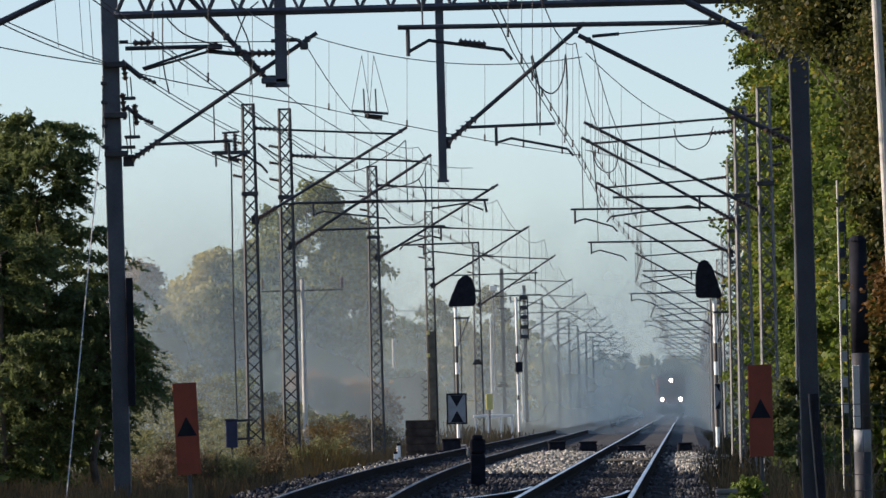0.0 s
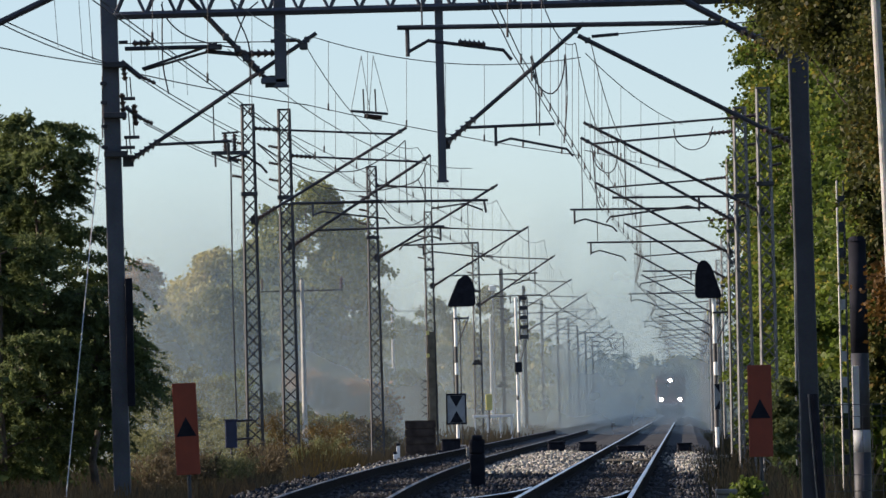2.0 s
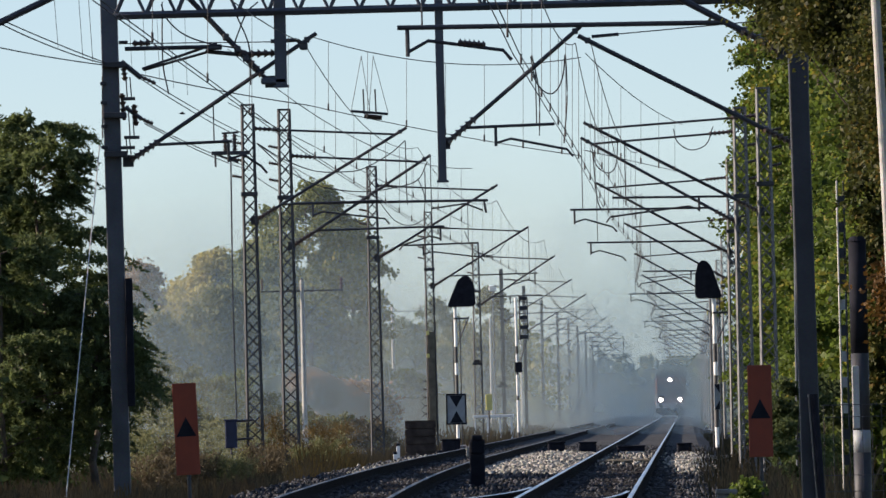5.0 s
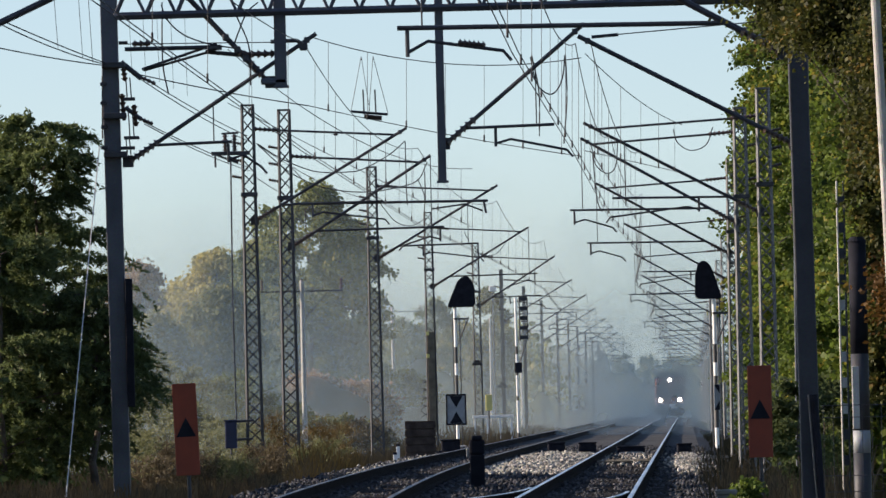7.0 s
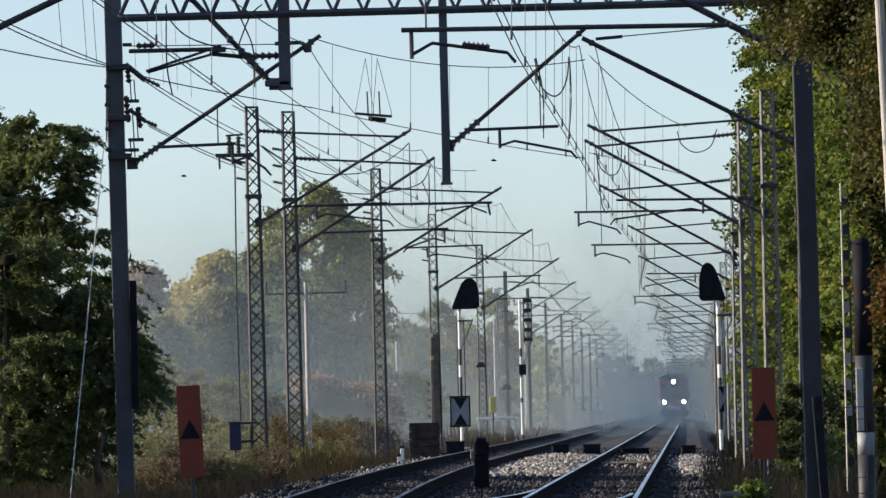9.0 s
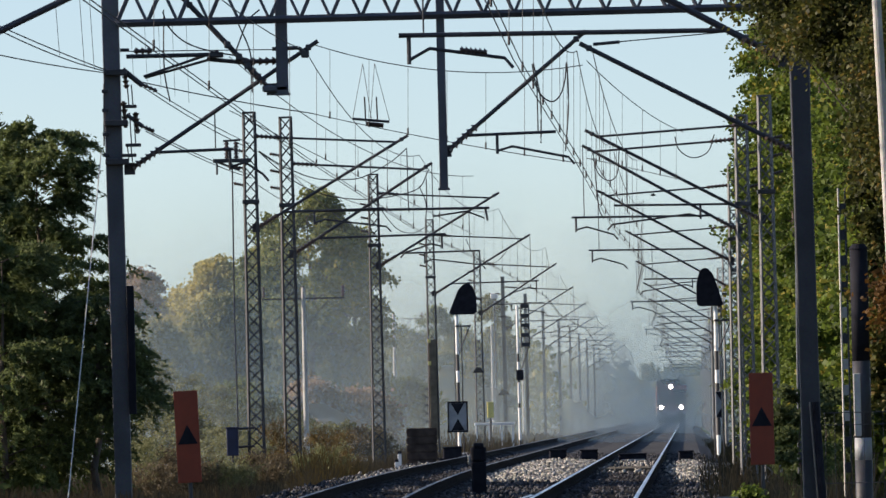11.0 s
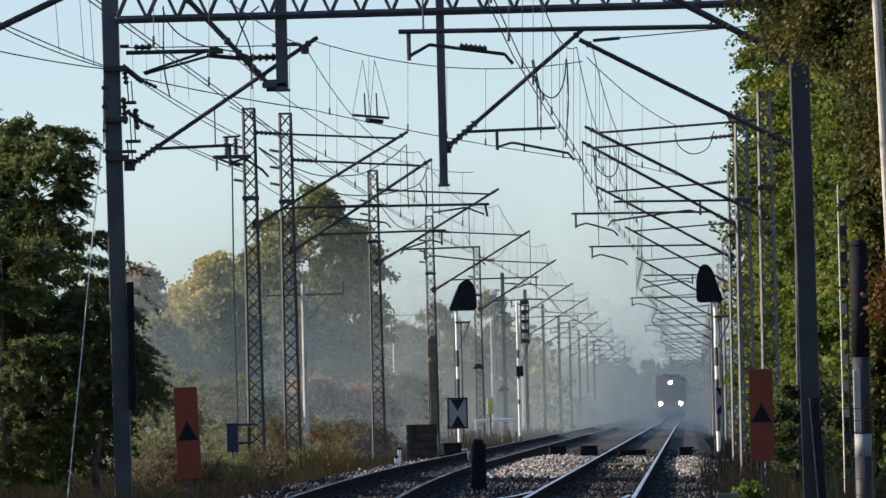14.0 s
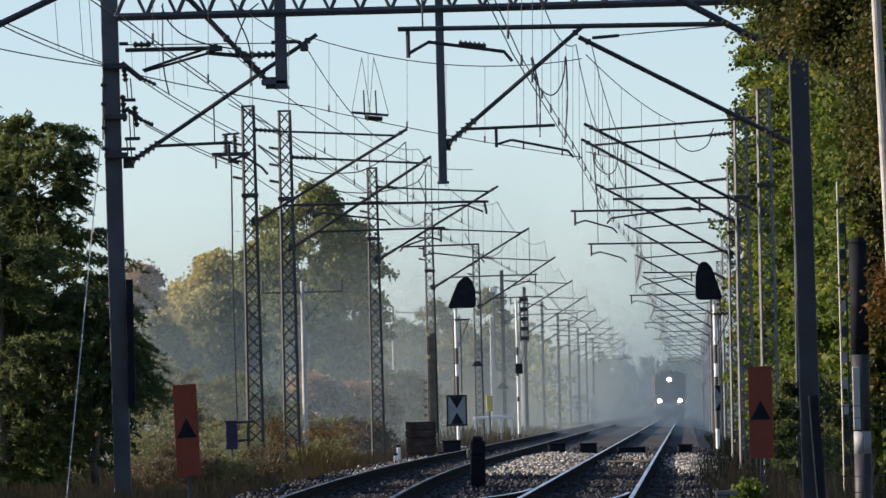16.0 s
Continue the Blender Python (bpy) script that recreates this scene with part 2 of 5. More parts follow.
def rail(name, centre, y0, y1, step, parent=None, label="", top=None):
    ys = list(np.arange(y0, y1 + 0.01, step))
    n = len(RAIL_PROFILE)
    verts = [(centre(y) + px, y, pz) for y in ys for px, pz in RAIL_PROFILE]
    faces = [(i * n + k, i * n + (k + 1) % n, (i + 1) * n + (k + 1) % n, (i + 1) * n + k) for i in range(len(ys) - 1) for k in range(n)]
    faces += [tuple(range(n))[::-1], tuple((len(ys) - 1) * n + k for k in range(n))]
    ob = mesh_object(name, verts, faces, RAIL_SIDE, parent, label)
    verts = [(centre(y) + px, y, pz) for y in ys for px, pz in ((-0.034, -0.004), (-0.028, 0.0), (0.028, 0.0), (0.034, -0.004))]
    faces = [(i * 4 + k, i * 4 + k + 1, (i + 1) * 4 + k + 1, (i + 1) * 4 + k) for i in range(len(ys) - 1) for k in range(3)]
    mesh_object("running_surface", verts, faces, top or RAIL_TOP, ob, "worn dull running surface" if top else "polished bright running surface")
    return ob


# the ground falls a little across the line
ground = mesh_object("ground", [(x, y, -0.62 - 0.024 * min(40, max(-25, x))) for y in (-300, 4500) for x in (-3000, -25, 40, 3000)], [(k, k + 1, k + 5, k + 4) for k in range(3)], SOIL)
ground.matrix_world = Matrix()
tagged(ground, "dry brown soil with sparse autumn grass beside the railway", "ground", kind="structure")


def trackbed():
    """Ballast bank under both tracks, uneven on top."""
    ys = list(np.arange(-20, 330, 1.0)) + list(np.arange(330, 1700, 12.0))
    rows = []
    for y in ys:
        a, b = left_track(y), right_track(y)
        m = (a + b) / 2
        for x, z in ((a - 3.4, -0.66), (a - 1.95, -0.23), (a - 1.3, -0.2), (a - 0.75, -0.19), (a, -0.2), (a + 0.75, -0.19), (a + 1.3, -0.2), (m, -0.24), (b - 1.3, -0.2), (b - 0.75, -0.19), (b, -0.2), (b + 0.75, -0.19), (b + 1.3, -0.2), (b + 1.95, -0.23), (b + 3.4, -0.66)):
            rows.append((x, y, z + (0.03 * noise.noise((x * 2, y * 0.7, 0)) if z > -0.5 else 0)))
    w = 15
    faces = [(i * w + k, i * w + k + 1, (i + 1) * w + k + 1, (i + 1) * w + k) for i in range(len(ys) - 1) for k in range(w - 1)]
    bed = mesh_object("trackbed", rows, faces, GRAVEL)
    tagged(bed, "grey crushed stone ballast bank under two railway tracks", "ballast", kind="structure")
    return bed


trackbed()


def track(centre, name):
    t = thing(name, 0, 0, 0, "rusty steel rails with polished heads on concrete sleepers", "railway track", "railway tracks", laid=True)
    tagged(t, kind="structure")
    for side in (-0.7535, 0.7535):
        rail("rail", lambda y: centre(y) + side, -15, 1650, 4.0, t, top=DULL_TOP if centre is left_track else None)
    return t


TRACK_LEFT, TRACK_RIGHT = track(left_track, "railway_track"), track(right_track, "railway_track")


def crossover():
    """The rails of a turnout that leaves the right track towards the left one."""
    c = thing("turnout", 0, 0, 0, "worn steel crossover rails joining the two tracks", "turnout", laid=True)
    tagged(c, kind="structure")
    rail("closure_rail", lambda y: right_track(y) - 0.83 - 0.0022 * (136 - y) ** 2, 98, 136, 2.0, c)
    rail("closure_rail", lambda y: right_track(y) + 0.67 - 0.0020 * (131 - y) ** 2, 98, 131, 2.0, c)
    return c


crossover()


# ---- overhead line masts ----
def lattice_body(top, w0, w1, depth, parent, z0=-0.6, single=False, mat=LATTICE):
    """Four corner angles with crossed lacing on each face."""
    h = top - z0
    for sx in (-1, 1):
        for sy in (-1, 1):
            bm = rod((sx * w0 / 2, sy * depth / 2, z0), (sx * w1 / 2, sy * depth / 2, top), 0.034, sides=4)
            part("leg", bm, mat, parent)
    n = int(h / 0.31)
    for sy in (-1, 1):
        bm = bmesh.new()
        for k in range(n):
            za, zb = z0 + h * k / n, z0 + h * (k + 1) / n
            wa, wb = w0 + (w1 - w0) * k / n, w0 + (w1 - w0) * (k + 1) / n
            for s in (-1, 1):
                add_rod(bm, (-s * wa / 2, sy * depth / 2, za), (s * wb / 2, sy * depth / 2, zb), 0.014, sides=4)
                if single:
                    part("lacing_bar", bm, mat, parent)
                    bm = bmesh.new()
        if single:
            bm.free()
        else:
            tagged(part("lacing", bm, mat, parent), kind="stuff")
    part("cap_plate", box((-w1 / 2 - 0.03, -depth / 2 - 0.03, top - 0.01), (w1 / 2 + 0.03, depth / 2 + 0.03, top + 0.03)), mat, parent)
    part("footing", box((-0.45, -0.4, -0.8), (0.45, 0.4, -0.52), 0.03), CONCRETE, parent, "square concrete footing")


def beam_body(top, w, parent, mat, z0=-0.6):
    """A rolled H section."""
    h, f, t = w / 2, 0.02, 0.012
    outline = [(-h, -h), (-h + f, -h), (-h + f, -t), (h - f, -t), (h - f, -h), (h, -h), (h, h), (h - f, h), (h - f, t), (-h + f, t), (-h + f, h), (-h, h)]
    n = len(outline)
    verts = [(x, y, z) for z in (z0, top) for x, y in outline]
    faces = [(k, (k + 1) % n, n + (k + 1) % n, n + k) for k in range(n)] + [tuple(range(n))[::-1], tuple(range(n, 2 * n))]
    mesh_object("column", verts, faces, mat, parent)
    part("footing", box((-0.4, -0.4, -0.8), (0.4, 0.4, -0.52), 0.03), CONCRETE, parent, "square concrete footing")


def cantilever(parent, s, reach=3.85, style=0, x0=0.14, z_foot=5.58, z_tip=7.65, y=0.0, z_tie=7.8, tie=True, fat=1.0, reg=None, reg_rise=0.36, hang=0.0):
    """Strut, tie rod, registration tube and steady arm. s: side to which it reaches."""
    def at(x, z):
        return (s * (x0 + x), y, z)
    slope = (z_tip - z_foot) / reach
    r = 0.036 * fat
    part("strut", rod(at(0.45, z_foot + 0.45 * slope), at(reach + 0.06, z_tip + 0.06 * slope), r), TUBE, parent)
    part("strut_insulator", sheds(at(0, z_foot), at(0.5, z_foot + 0.5 * slope), 0.075), CERAMIC, parent, "brown ribbed ceramic insulator")
    part("strut_bracket", box(tuple(min(p) for p in zip(at(-0.12, z_foot - 0.1), at(0.06, z_foot + 0.1))), tuple(max(p) + d for p, d in zip(zip(at(-0.12, z_foot - 0.1), at(0.06, z_foot + 0.1)), (0, 0.1, 0)))), TUBE, parent)
    part("tip_clamp", box(tuple(a - 0.05 for a in at(reach - 0.1, z_tip - 0.1 * slope)), tuple(a + 0.05 for a in at(reach - 0.1, z_tip - 0.1 * slope)), 0.02), TUBE, parent)
    if tie:
        zt = z_tip - 0.12
        part("tie_rod", rod(at(0.6, z_tie - 0.05), at(reach - 0.2, zt), 0.026 * fat), TUBE, parent)
        part("tie_insulator", sheds(at(0.0, z_tie), at(0.62, z_tie - 0.05), 0.065), CERAMIC, parent, "brown ribbed ceramic insulator")
    if reg == ():
        return
    z_reg = z_foot + reg_rise
    xa = reg_rise / slope
    if reg:
        xb, xd, xe = reg
    elif style == 0:
        xb, xd, xe = reach - 0.55, 1.35, reach - 0.4
    else:
        xb, xd, xe = reach + 0.35, reach + 0.25, reach - 0.75
    part("registration_tube", rod(at(xa, z_reg), at(xb, z_reg + 0.03), 0.026 * fat), TUBE, parent)
    part("drop_bracket", rod(at(xd, z_reg), at(xd, z_reg - 0.32), 0.026), TUBE, parent)
    k = 1 if xe > xd else -1
    part("steady_arm", tube_along([at(xd, z_reg - 0.27), at(xd + k * 0.25, z_reg - 0.2 + 0.5 * hang), at(xe - k * 0.1, z_reg - 0.40 + hang), at(xe, z_reg - 0.52 + hang)], 0.024), TUBE, parent)
    part("hanger", rod(at(xb - 0.3, z_reg), at(xb - 0.3, min(z_tip, z_foot + slope * (xb - 0.3))), 0.011), TUBE, parent)


def mast_fittings(parent, s):
    for z in (6.6, 7.0, 7.4):
        part("side_insulator", sheds((-s * 0.16, 0.1, z), (-s * 0.4, 0.1, z + 0.05), 0.05, 4), CERAMIC, parent)
    part("collar", box((-0.2, -0.2, 6.15), (0.2, 0.2, 6.25), 0.01), TUBE, parent)


def catenary_mast(x, y, s, kind, style, top=8.3, reach=3.7, low=0.0):
    m = thing("catenary_mast", x, y, 0,
              "dark lattice steel overhead line mast with bracket arm" if kind == "lattice" else "slim grey steel overhead line mast with bracket arm",
              "overhead line mast", "masts beside the line", mid=4.9)
    if kind == "lattice":
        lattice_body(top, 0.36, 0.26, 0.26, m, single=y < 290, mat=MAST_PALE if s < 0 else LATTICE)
    elif kind == "beam":
        beam_body(top, 0.2, m, MAST_PALE)
    else:
        part("column", rod((0, 0, -0.6), (0, 0, top), 0.15, 0.11, 10), CONCRETE, m, "pale tapered concrete column")
    cantilever(m, s, reach, style, z_foot=5.58 - low, z_tip=7.65 - low, z_tie=7.75 - low)
    mast_fittings(m, s)
    return m


LEFT_MASTS = [(-4.53, 214, "lattice", 0, 8.3, 3.55, 0.0), (-3.73, 217.5, "lattice", 1, 8.3, 3.3, 0.55), (-2.04, 270, "lattice", 0, 8.3, 3.55, 0), (-0.46, 334, "lattice", 1, 8.3, 3.5, 0), (1.52, 399, "lattice", 0, 8.3, 3.3, 0)]
for x, y, kind, style, top, reach, low in LEFT_MASTS:
    m = catenary_mast(x, y, 1, kind, style, top, reach, low)
    if y == 217.5:
        # a long registration tube that reaches over the left track
        part("long_tube", rod((0.1, 0, 6.05), (4.85, 0, 6.02), 0.032), TUBE, m)
        part("tube_drop", rod((4.75, 0, 6.02), (4.8, 0, 5.72), 0.028), TUBE, m)
        part("long_arm", tube_along([(4.72, 0, 5.78), (4.3, 0, 5.95), (3.5, 0, 5.85)], 0.024), TUBE, m)
        part("tube_stay", rod((3.35, 0, 6.05), (3.35, 0, 6.75), 0.014), TUBE, m)
    if y == 334:
        part("timber_casing", box((-0.13, -0.2, 0.2), (0.14, -0.14, 3.9), 0.015), PLANK, m, "brown timber casing up the mast")
        # two pale plates stand in for sun glints on the mast
        for z in (2.95, 3.78):
            part("plate", box((-0.17, -0.23, z), (-0.06, -0.205, z + 0.14), 0.005), YELLOW, m, "small pale yellow plate standing in for a glint")
proto = catenary_mast(3.14, 474, 1, "beam", 1, 8.3, 3.5)
left_proto2 = catenary_mast(4.93, 542, 1, "beam", 0, 8.3, 3.5)
for k, y in enumerate((615, 691, 756, 820, 885, 950, 1015)):
    copy_thing((proto, left_proto2)[k % 2], plumb(left_track(y) - 4.3, y, 0, 4.9))
catenary_mast(7.29, 204, -1, "lattice", 0, 8.35, 3.85)
catenary_mast(7.16, 216, -1, "lattice", 1, 8.3, 3.6)
catenary_mast(8.37, 260, -1, "lattice", 1, 8.3, 3.7)
right_proto = catenary_mast(right_track(318) + 3.2, 318, -1, "lattice", 0, 8.3, 3.6)
right_proto2 = catenary_mast(right_track(382) + 3.2, 382, -1, "lattice", 1, 8.3, 3.6)
for k, y in enumerate((446, 510, 574, 640, 705, 770, 835, 900, 965)):
    copy_thing((right_proto, right_proto2)[k % 2], plumb(right_track(y) + 3.2, y, 0, 4.9))


def portal():
    """Steel portal over both tracks: two posts, a lattice beam, two hanging posts with bracket arms."""
    y = 152.0
    p = thing("portal_gantry", 0, y, 0, "grey steel portal with lattice beam across the tracks", "overhead line portal", mid=3.84)
    for x, lean in ((-5.51, 0.05), (6.1, -0.12)):
        bm = box((-0.14, -0.14, 0), (0.14, 0.14, 9.4), 0.015)
        for v in bm.verts:
            v.co.x += x + lean * (1 - v.co.z / 9.4)
            v.co.z -= 0.6
        part("post", bm, PORTAL_STEEL, p)
        part("footing", box((x - 0.3, -0.5, -0.85), (x + 0.8, 0.5, -0.55), 0.03), CONCRETE, p)
    za, zb = 7.76, 8.34
    x0, x1 = -5.4, 5.9
    def chord(z):
        return lambda x: z + 0.13 + 0.002 * (x - x0)
    for yy in (-0.25, 0.25):
        for z in (za, zb):
            part("chord", rod((x0, yy, chord(z)(x0)), (x1, yy, chord(z)(x1)), 0.055, sides=4), PORTAL_STEEL, p)
        n = 22
        for k in range(n):
            xa, xb = x0 + (x1 - x0) * k / n, x0 + (x1 - x0) * (k + 1) / n
            xm = (xa + xb) / 2
            part("lacing_bar", rod((xa, yy, chord(za)(xa)), (xm, yy, chord(zb)(xm)), 0.026, sides=5), PORTAL_STEEL, p)
            part("lacing_bar", rod((xm, yy, chord(zb)(xm)), (xb, yy, chord(za)(xb)), 0.026, sides=5), PORTAL_STEEL, p)
    for k in range(12):
        xa, xb = x0 + (x1 - x0) * k / 12, x0 + (x1 - x0) * (k + 1) / 12
        part("bottom_bar", rod((xa, -0.25, chord(za)(xa)), (xb, 0.25, chord(za)(xb)), 0.02, sides=5), PORTAL_STEEL, p)
    for x, z, w in ((-2.64, 6.64, 0.1), (0.03, 4.98, 0.07)):
        bm = box((x - w, -0.1, z), (x + w, 0.1, 8.6), 0.01)
        part("hanging_post", bm, PORTAL_STEEL, p)
        part("end_plate", box((x - w - 0.03, -0.12, z - 0.02), (x + w + 0.03, 0.12, z + 0.02)), PORTAL_STEEL, p)
    # bracket arms: right track from the middle post, left track from the left post, outward from the second hanging post
    arm = new("bracket_arm")
    arm.parent, arm.location = p, (0.03, 0, 0)
    cantilever(arm, 1, 2.3, 0, x0=0.08, z_foot=5.62, z_tip=7.53, tie=False, reg=(1.82, 0.83, 2.12), reg_rise=0.25)
    arm = new("bracket_arm")
    arm.parent, arm.location = p, (-5.35, 0, 0.13)
    cantilever(arm, 1, 3.12, 0, x0=0.14, z_foot=5.32, z_tip=7.35, tie=False, reg=(1.72, 1.66, 2.3), reg_rise=0.26)
    arm = new("bracket_arm")
    arm.parent, arm.location = p, (-2.63, 0, 0.065)
    cantilever(arm, -1, 1.42, 0, x0=0.22, z_foot=6.66, z_tip=8.22, tie=False, fat=1.25, reg=())
    part("v_brace", rod((-4.97, 0, 6.99), (-3.70, 0, 7.39), 0.023), TUBE, p)
    part("v_brace", rod((-4.95, 0.05, 6.97), (-3.86, 0.05, 7.25), 0.022), TUBE, p)
    part("v_brace", rod((-3.90, 0.05, 7.26), (-3.30, 0.05, 7.19), 0.036), TUBE, p)
    part("stub_tube", rod((-5.25, -0.05, 7.33), (-3.70, -0.05, 7.33), 0.036), TUBE, p)
    part("brace_clamp", box((-3.86, -0.1, 7.28), (-3.62, 0.1, 7.37), 0.02), TUBE, p)
    part("tie_wire", rod((-5.35, -0.03, 7.42), (-2.75, -0.03, 7.39), 0.009, sides=5), WIRE, p)
    part("tie_insulator", sheds((-5.12, -0.03, 7.42), (-4.82, -0.03, 7.415), 0.065, 3), CERAMIC, p, "brown ribbed ceramic insulator")
    part("tie_end", rod((-2.80, -0.03, 7.40), (-2.36, -0.03, 7.41), 0.034), TUBE, p)
    part("tie_end", rod((-2.36, -0.03, 7.41), (-2.26, -0.03, 7.34), 0.034), TUBE, p)
    part("end_clamp", box((-2.32, -0.08, 7.24), (-2.18, 0.08, 7.38), 0.03), TUBE, p)
    part("stub_tube", rod((-5.35, -0.05, 7.44), (-5.2, -0.05, 7.44), 0.03), TUBE, p)
    part("line_insulator", sheds((-3.28, 0, 7.20), (-2.72, 0, 7.20), 0.075, 5), CERAMIC, p, "brown ribbed ceramic insulator")
    for x, z in ((-3.55, 7.49), (-3.36, 7.28), (-3.22, 7.13)):
        part("strut_clamp", box((x - 0.055, -0.07, z - 0.06), (x + 0.055, 0.07, z + 0.06), 0.025), TUBE, p)
    part("strut_rib", rod((-3.36, 0, 7.28), (-3.0, 0, 6.89), 0.05), TUBE, p)
    part("foot_ledge", box((-2.98, -0.1, 6.68), (-2.54, 0.1, 6.79), 0.03), PORTAL_STEEL, p)
    arm = new("bracket_arm")
    arm.parent, arm.location = p, (6.06, 0.0, -0.14)
    cantilever(arm, -1, 3.5, 1, x0=0.14, z_foot=5.62, z_tip=7.48, tie=False, fat=1.1, reg=())
    part("tie_wire", rod((5.95, 0, 7.58), (2.69, 0, 7.36), 0.010, sides=5), WIRE, p)
    part("tie_clamp", rod((3.04, 0, 7.38), (2.59, 0, 7.35), 0.028), TUBE, p)
    return p


portal()


def near_mast():
    m = thing("catenary_mast", 4.3, 109, 0, "dark grey steel box mast with long bracket arm beside leafy tree", "overhead line mast", "masts beside the line", mid=3.1)
    bm = box((-0.115, -0.13, -0.6), (0.115, 0.13, 6.9), 0.015)
    for v in bm.verts:
        v.co.x += 0.05 - 0.008 * (v.co.z - 3.1)
    part("column", bm, STEEL, m)
    part("footing", box((-0.4, -0.4, -0.8), (0.55, 0.4, -0.55), 0.03), CONCRETE, m)
    arm = new("bracket_arm")
    arm.parent, arm.location = m, (0, 0, 0)
    cantilever(arm, -1, 4.3, 1, x0=0.16, z_foot=5.50, z_tip=7.85, tie=False, fat=1.15, reg=(4.62, 4.5, 3.25), hang=0.13)
    part("arm_insulator", sheds((-4.05, 0, 5.70), (-3.72, 0, 5.66), 0.05, 6), CERAMIC, arm, "brown ribbed ceramic insulator")
    part("cable_duct", rod((0.17, -0.2, -0.6), (0.05, -0.2, 1.36), 0.010), BAND, m, "pale cable duct up the mast foot")
    part("cable_duct", rod((0.22, -0.2, -0.6), (0.12, -0.2, 1.36), 0.045), BLACK, m)
    return m


near_mast()


def near_mast_left():
    m = thing("catenary_mast", -6.0, 109, 0, "grey steel box mast with bracket arm beside the line", "overhead line mast", "masts beside the line", mid=3.1)
    part("column", box((-0.13, -0.13, -0.6), (0.13, 0.13, 8.2), 0.015), STEEL, m)
    part("footing", box((-0.4, -0.4, -0.8), (0.55, 0.4, -0.55), 0.03), CONCRETE, m)
    cantilever(m, 1, 3.2, 1, x0=0.14, z_foot=5.55, z_tip=7.0, tie=False, fat=1.15, reg=())
    return m


near_mast_left()


def post_insulators():
    """The insulator strings and brackets on the inner face of the left portal post."""
    t = thing("insulator_set", -5.42, 151.8, 0, "dark insulator strings and steel clamps on the portal post", "insulator", mid=6.2)
    for x, za, zb in ((0.12, 6.75, 6.37), (0.19, 6.72, 6.37), (0.15, 6.25, 5.72), (0.22, 6.2, 5.72), (0.10, 5.72, 5.45), (0.16, 5.7, 5.42)):
        part("hanger_rod", rod((x, 0, za), (x + 0.02, 0, zb), 0.011, sides=5), TUBE, t)
    for x, z, w in ((0.17, 6.36, 0.10), (0.20, 5.71, 0.13), (0.13, 5.54, 0.12)):
        part("cap_bar", box((x - w, -0.08, z - 0.03), (x + w, 0.08, z + 0.025), 0.012), TUBE, t)
    for x, za, zb in ((0.08, 6.96, 6.66), (0.25, 6.26, 5.90), (0.05, 6.45, 6.0)):
        part("insulator_string", sheds((x, 0, za), (x + 0.03, 0, zb), 0.06, 4), CERAMIC, t)
    for z in (6.95, 6.1, 5.45):
        part("clamp", box((-0.27, -0.17, z - 0.07), (0.12, 0.17, z + 0.03), 0.015), TUBE, t)
    for z in (6.62, 6.3, 5.9, 5.55):
        part("post_bolt", box((-0.31, -0.05, z - 0.03), (-0.2, 0.05, z + 0.03), 0.01), TUBE, t)
    part("back_stay", rod((-0.27, 0, 6.75), (-0.29, 0, 5.7), 0.014, sides=5), TUBE, t)
    part("outrigger", rod((0.05, 0, 6.98), (0.38, 0, 6.70), 0.045), TUBE, t)
    part("outrigger", rod((0.1, 0, 6.22), (0.36, 0, 6.02), 0.035), TUBE, t)
    part("line_clamp", sheds((0.34, 0, 6.74), (0.62, 0, 6.60), 0.045, 4), CERAMIC, t)
    part("line_clamp", sheds((0.34, 0, 6.03), (0.56, 0, 5.93), 0.045, 4), CERAMIC, t)
    part("side_box", box((0.03, -0.1, 1.2), (0.15, 0.1, 3.35), 0.01), BLACK, t, "narrow dark duct on the post")
    return t


post_insulators()


# ---- wires ----
def overhead_span(a, b, droppers=7, label="", drop=0.55, contact_drop=0.0, twin=0.04):
    """One span: messenger wire, twin contact wire, droppers. a, b: (x, y, contact height, messenger height)."""
    s = thing("overhead_wire", a[0], a[1], 0, label or "dark copper contact wire hung from a messenger wire by droppers", "overhead wire", "overhead wires", laid=True)
    o = Vector((a[0], a[1], 0))
    m = [p - o for p in sag((a[0], a[1], a[3]), (b[0], b[1], b[3]), drop, 14)]
    c = [p - o for p in sag((a[0], a[1], a[2]), (b[0], b[1], b[2]), contact_drop, 14)]
    part("messenger_wire", tube_along(m, 0.0085, 5), WIRE, s)
    for dx in ((-twin, twin) if twin else (0,)):
        part("contact_wire", tube_along([p + Vector((dx, 0, 0)) for p in c], 0.0075, 5), WIRE, s)
    for k in range(droppers):
        f = (k + 0.5) / droppers * 14
        i, g = min(int(f), 13), f - min(int(f), 13)
        pa, pb = m[i].lerp(m[i + 1], g), c[i].lerp(c[i + 1], g)
        bm = rod(pa, pb, 0.004, sides=4)
        add_rod(bm, pb - Vector((0, 0, 0.02)), pb + Vector((0, 0, 0.10)), 0.016, sides=5)
        part("dropper", bm, WIRE, s)
    return s


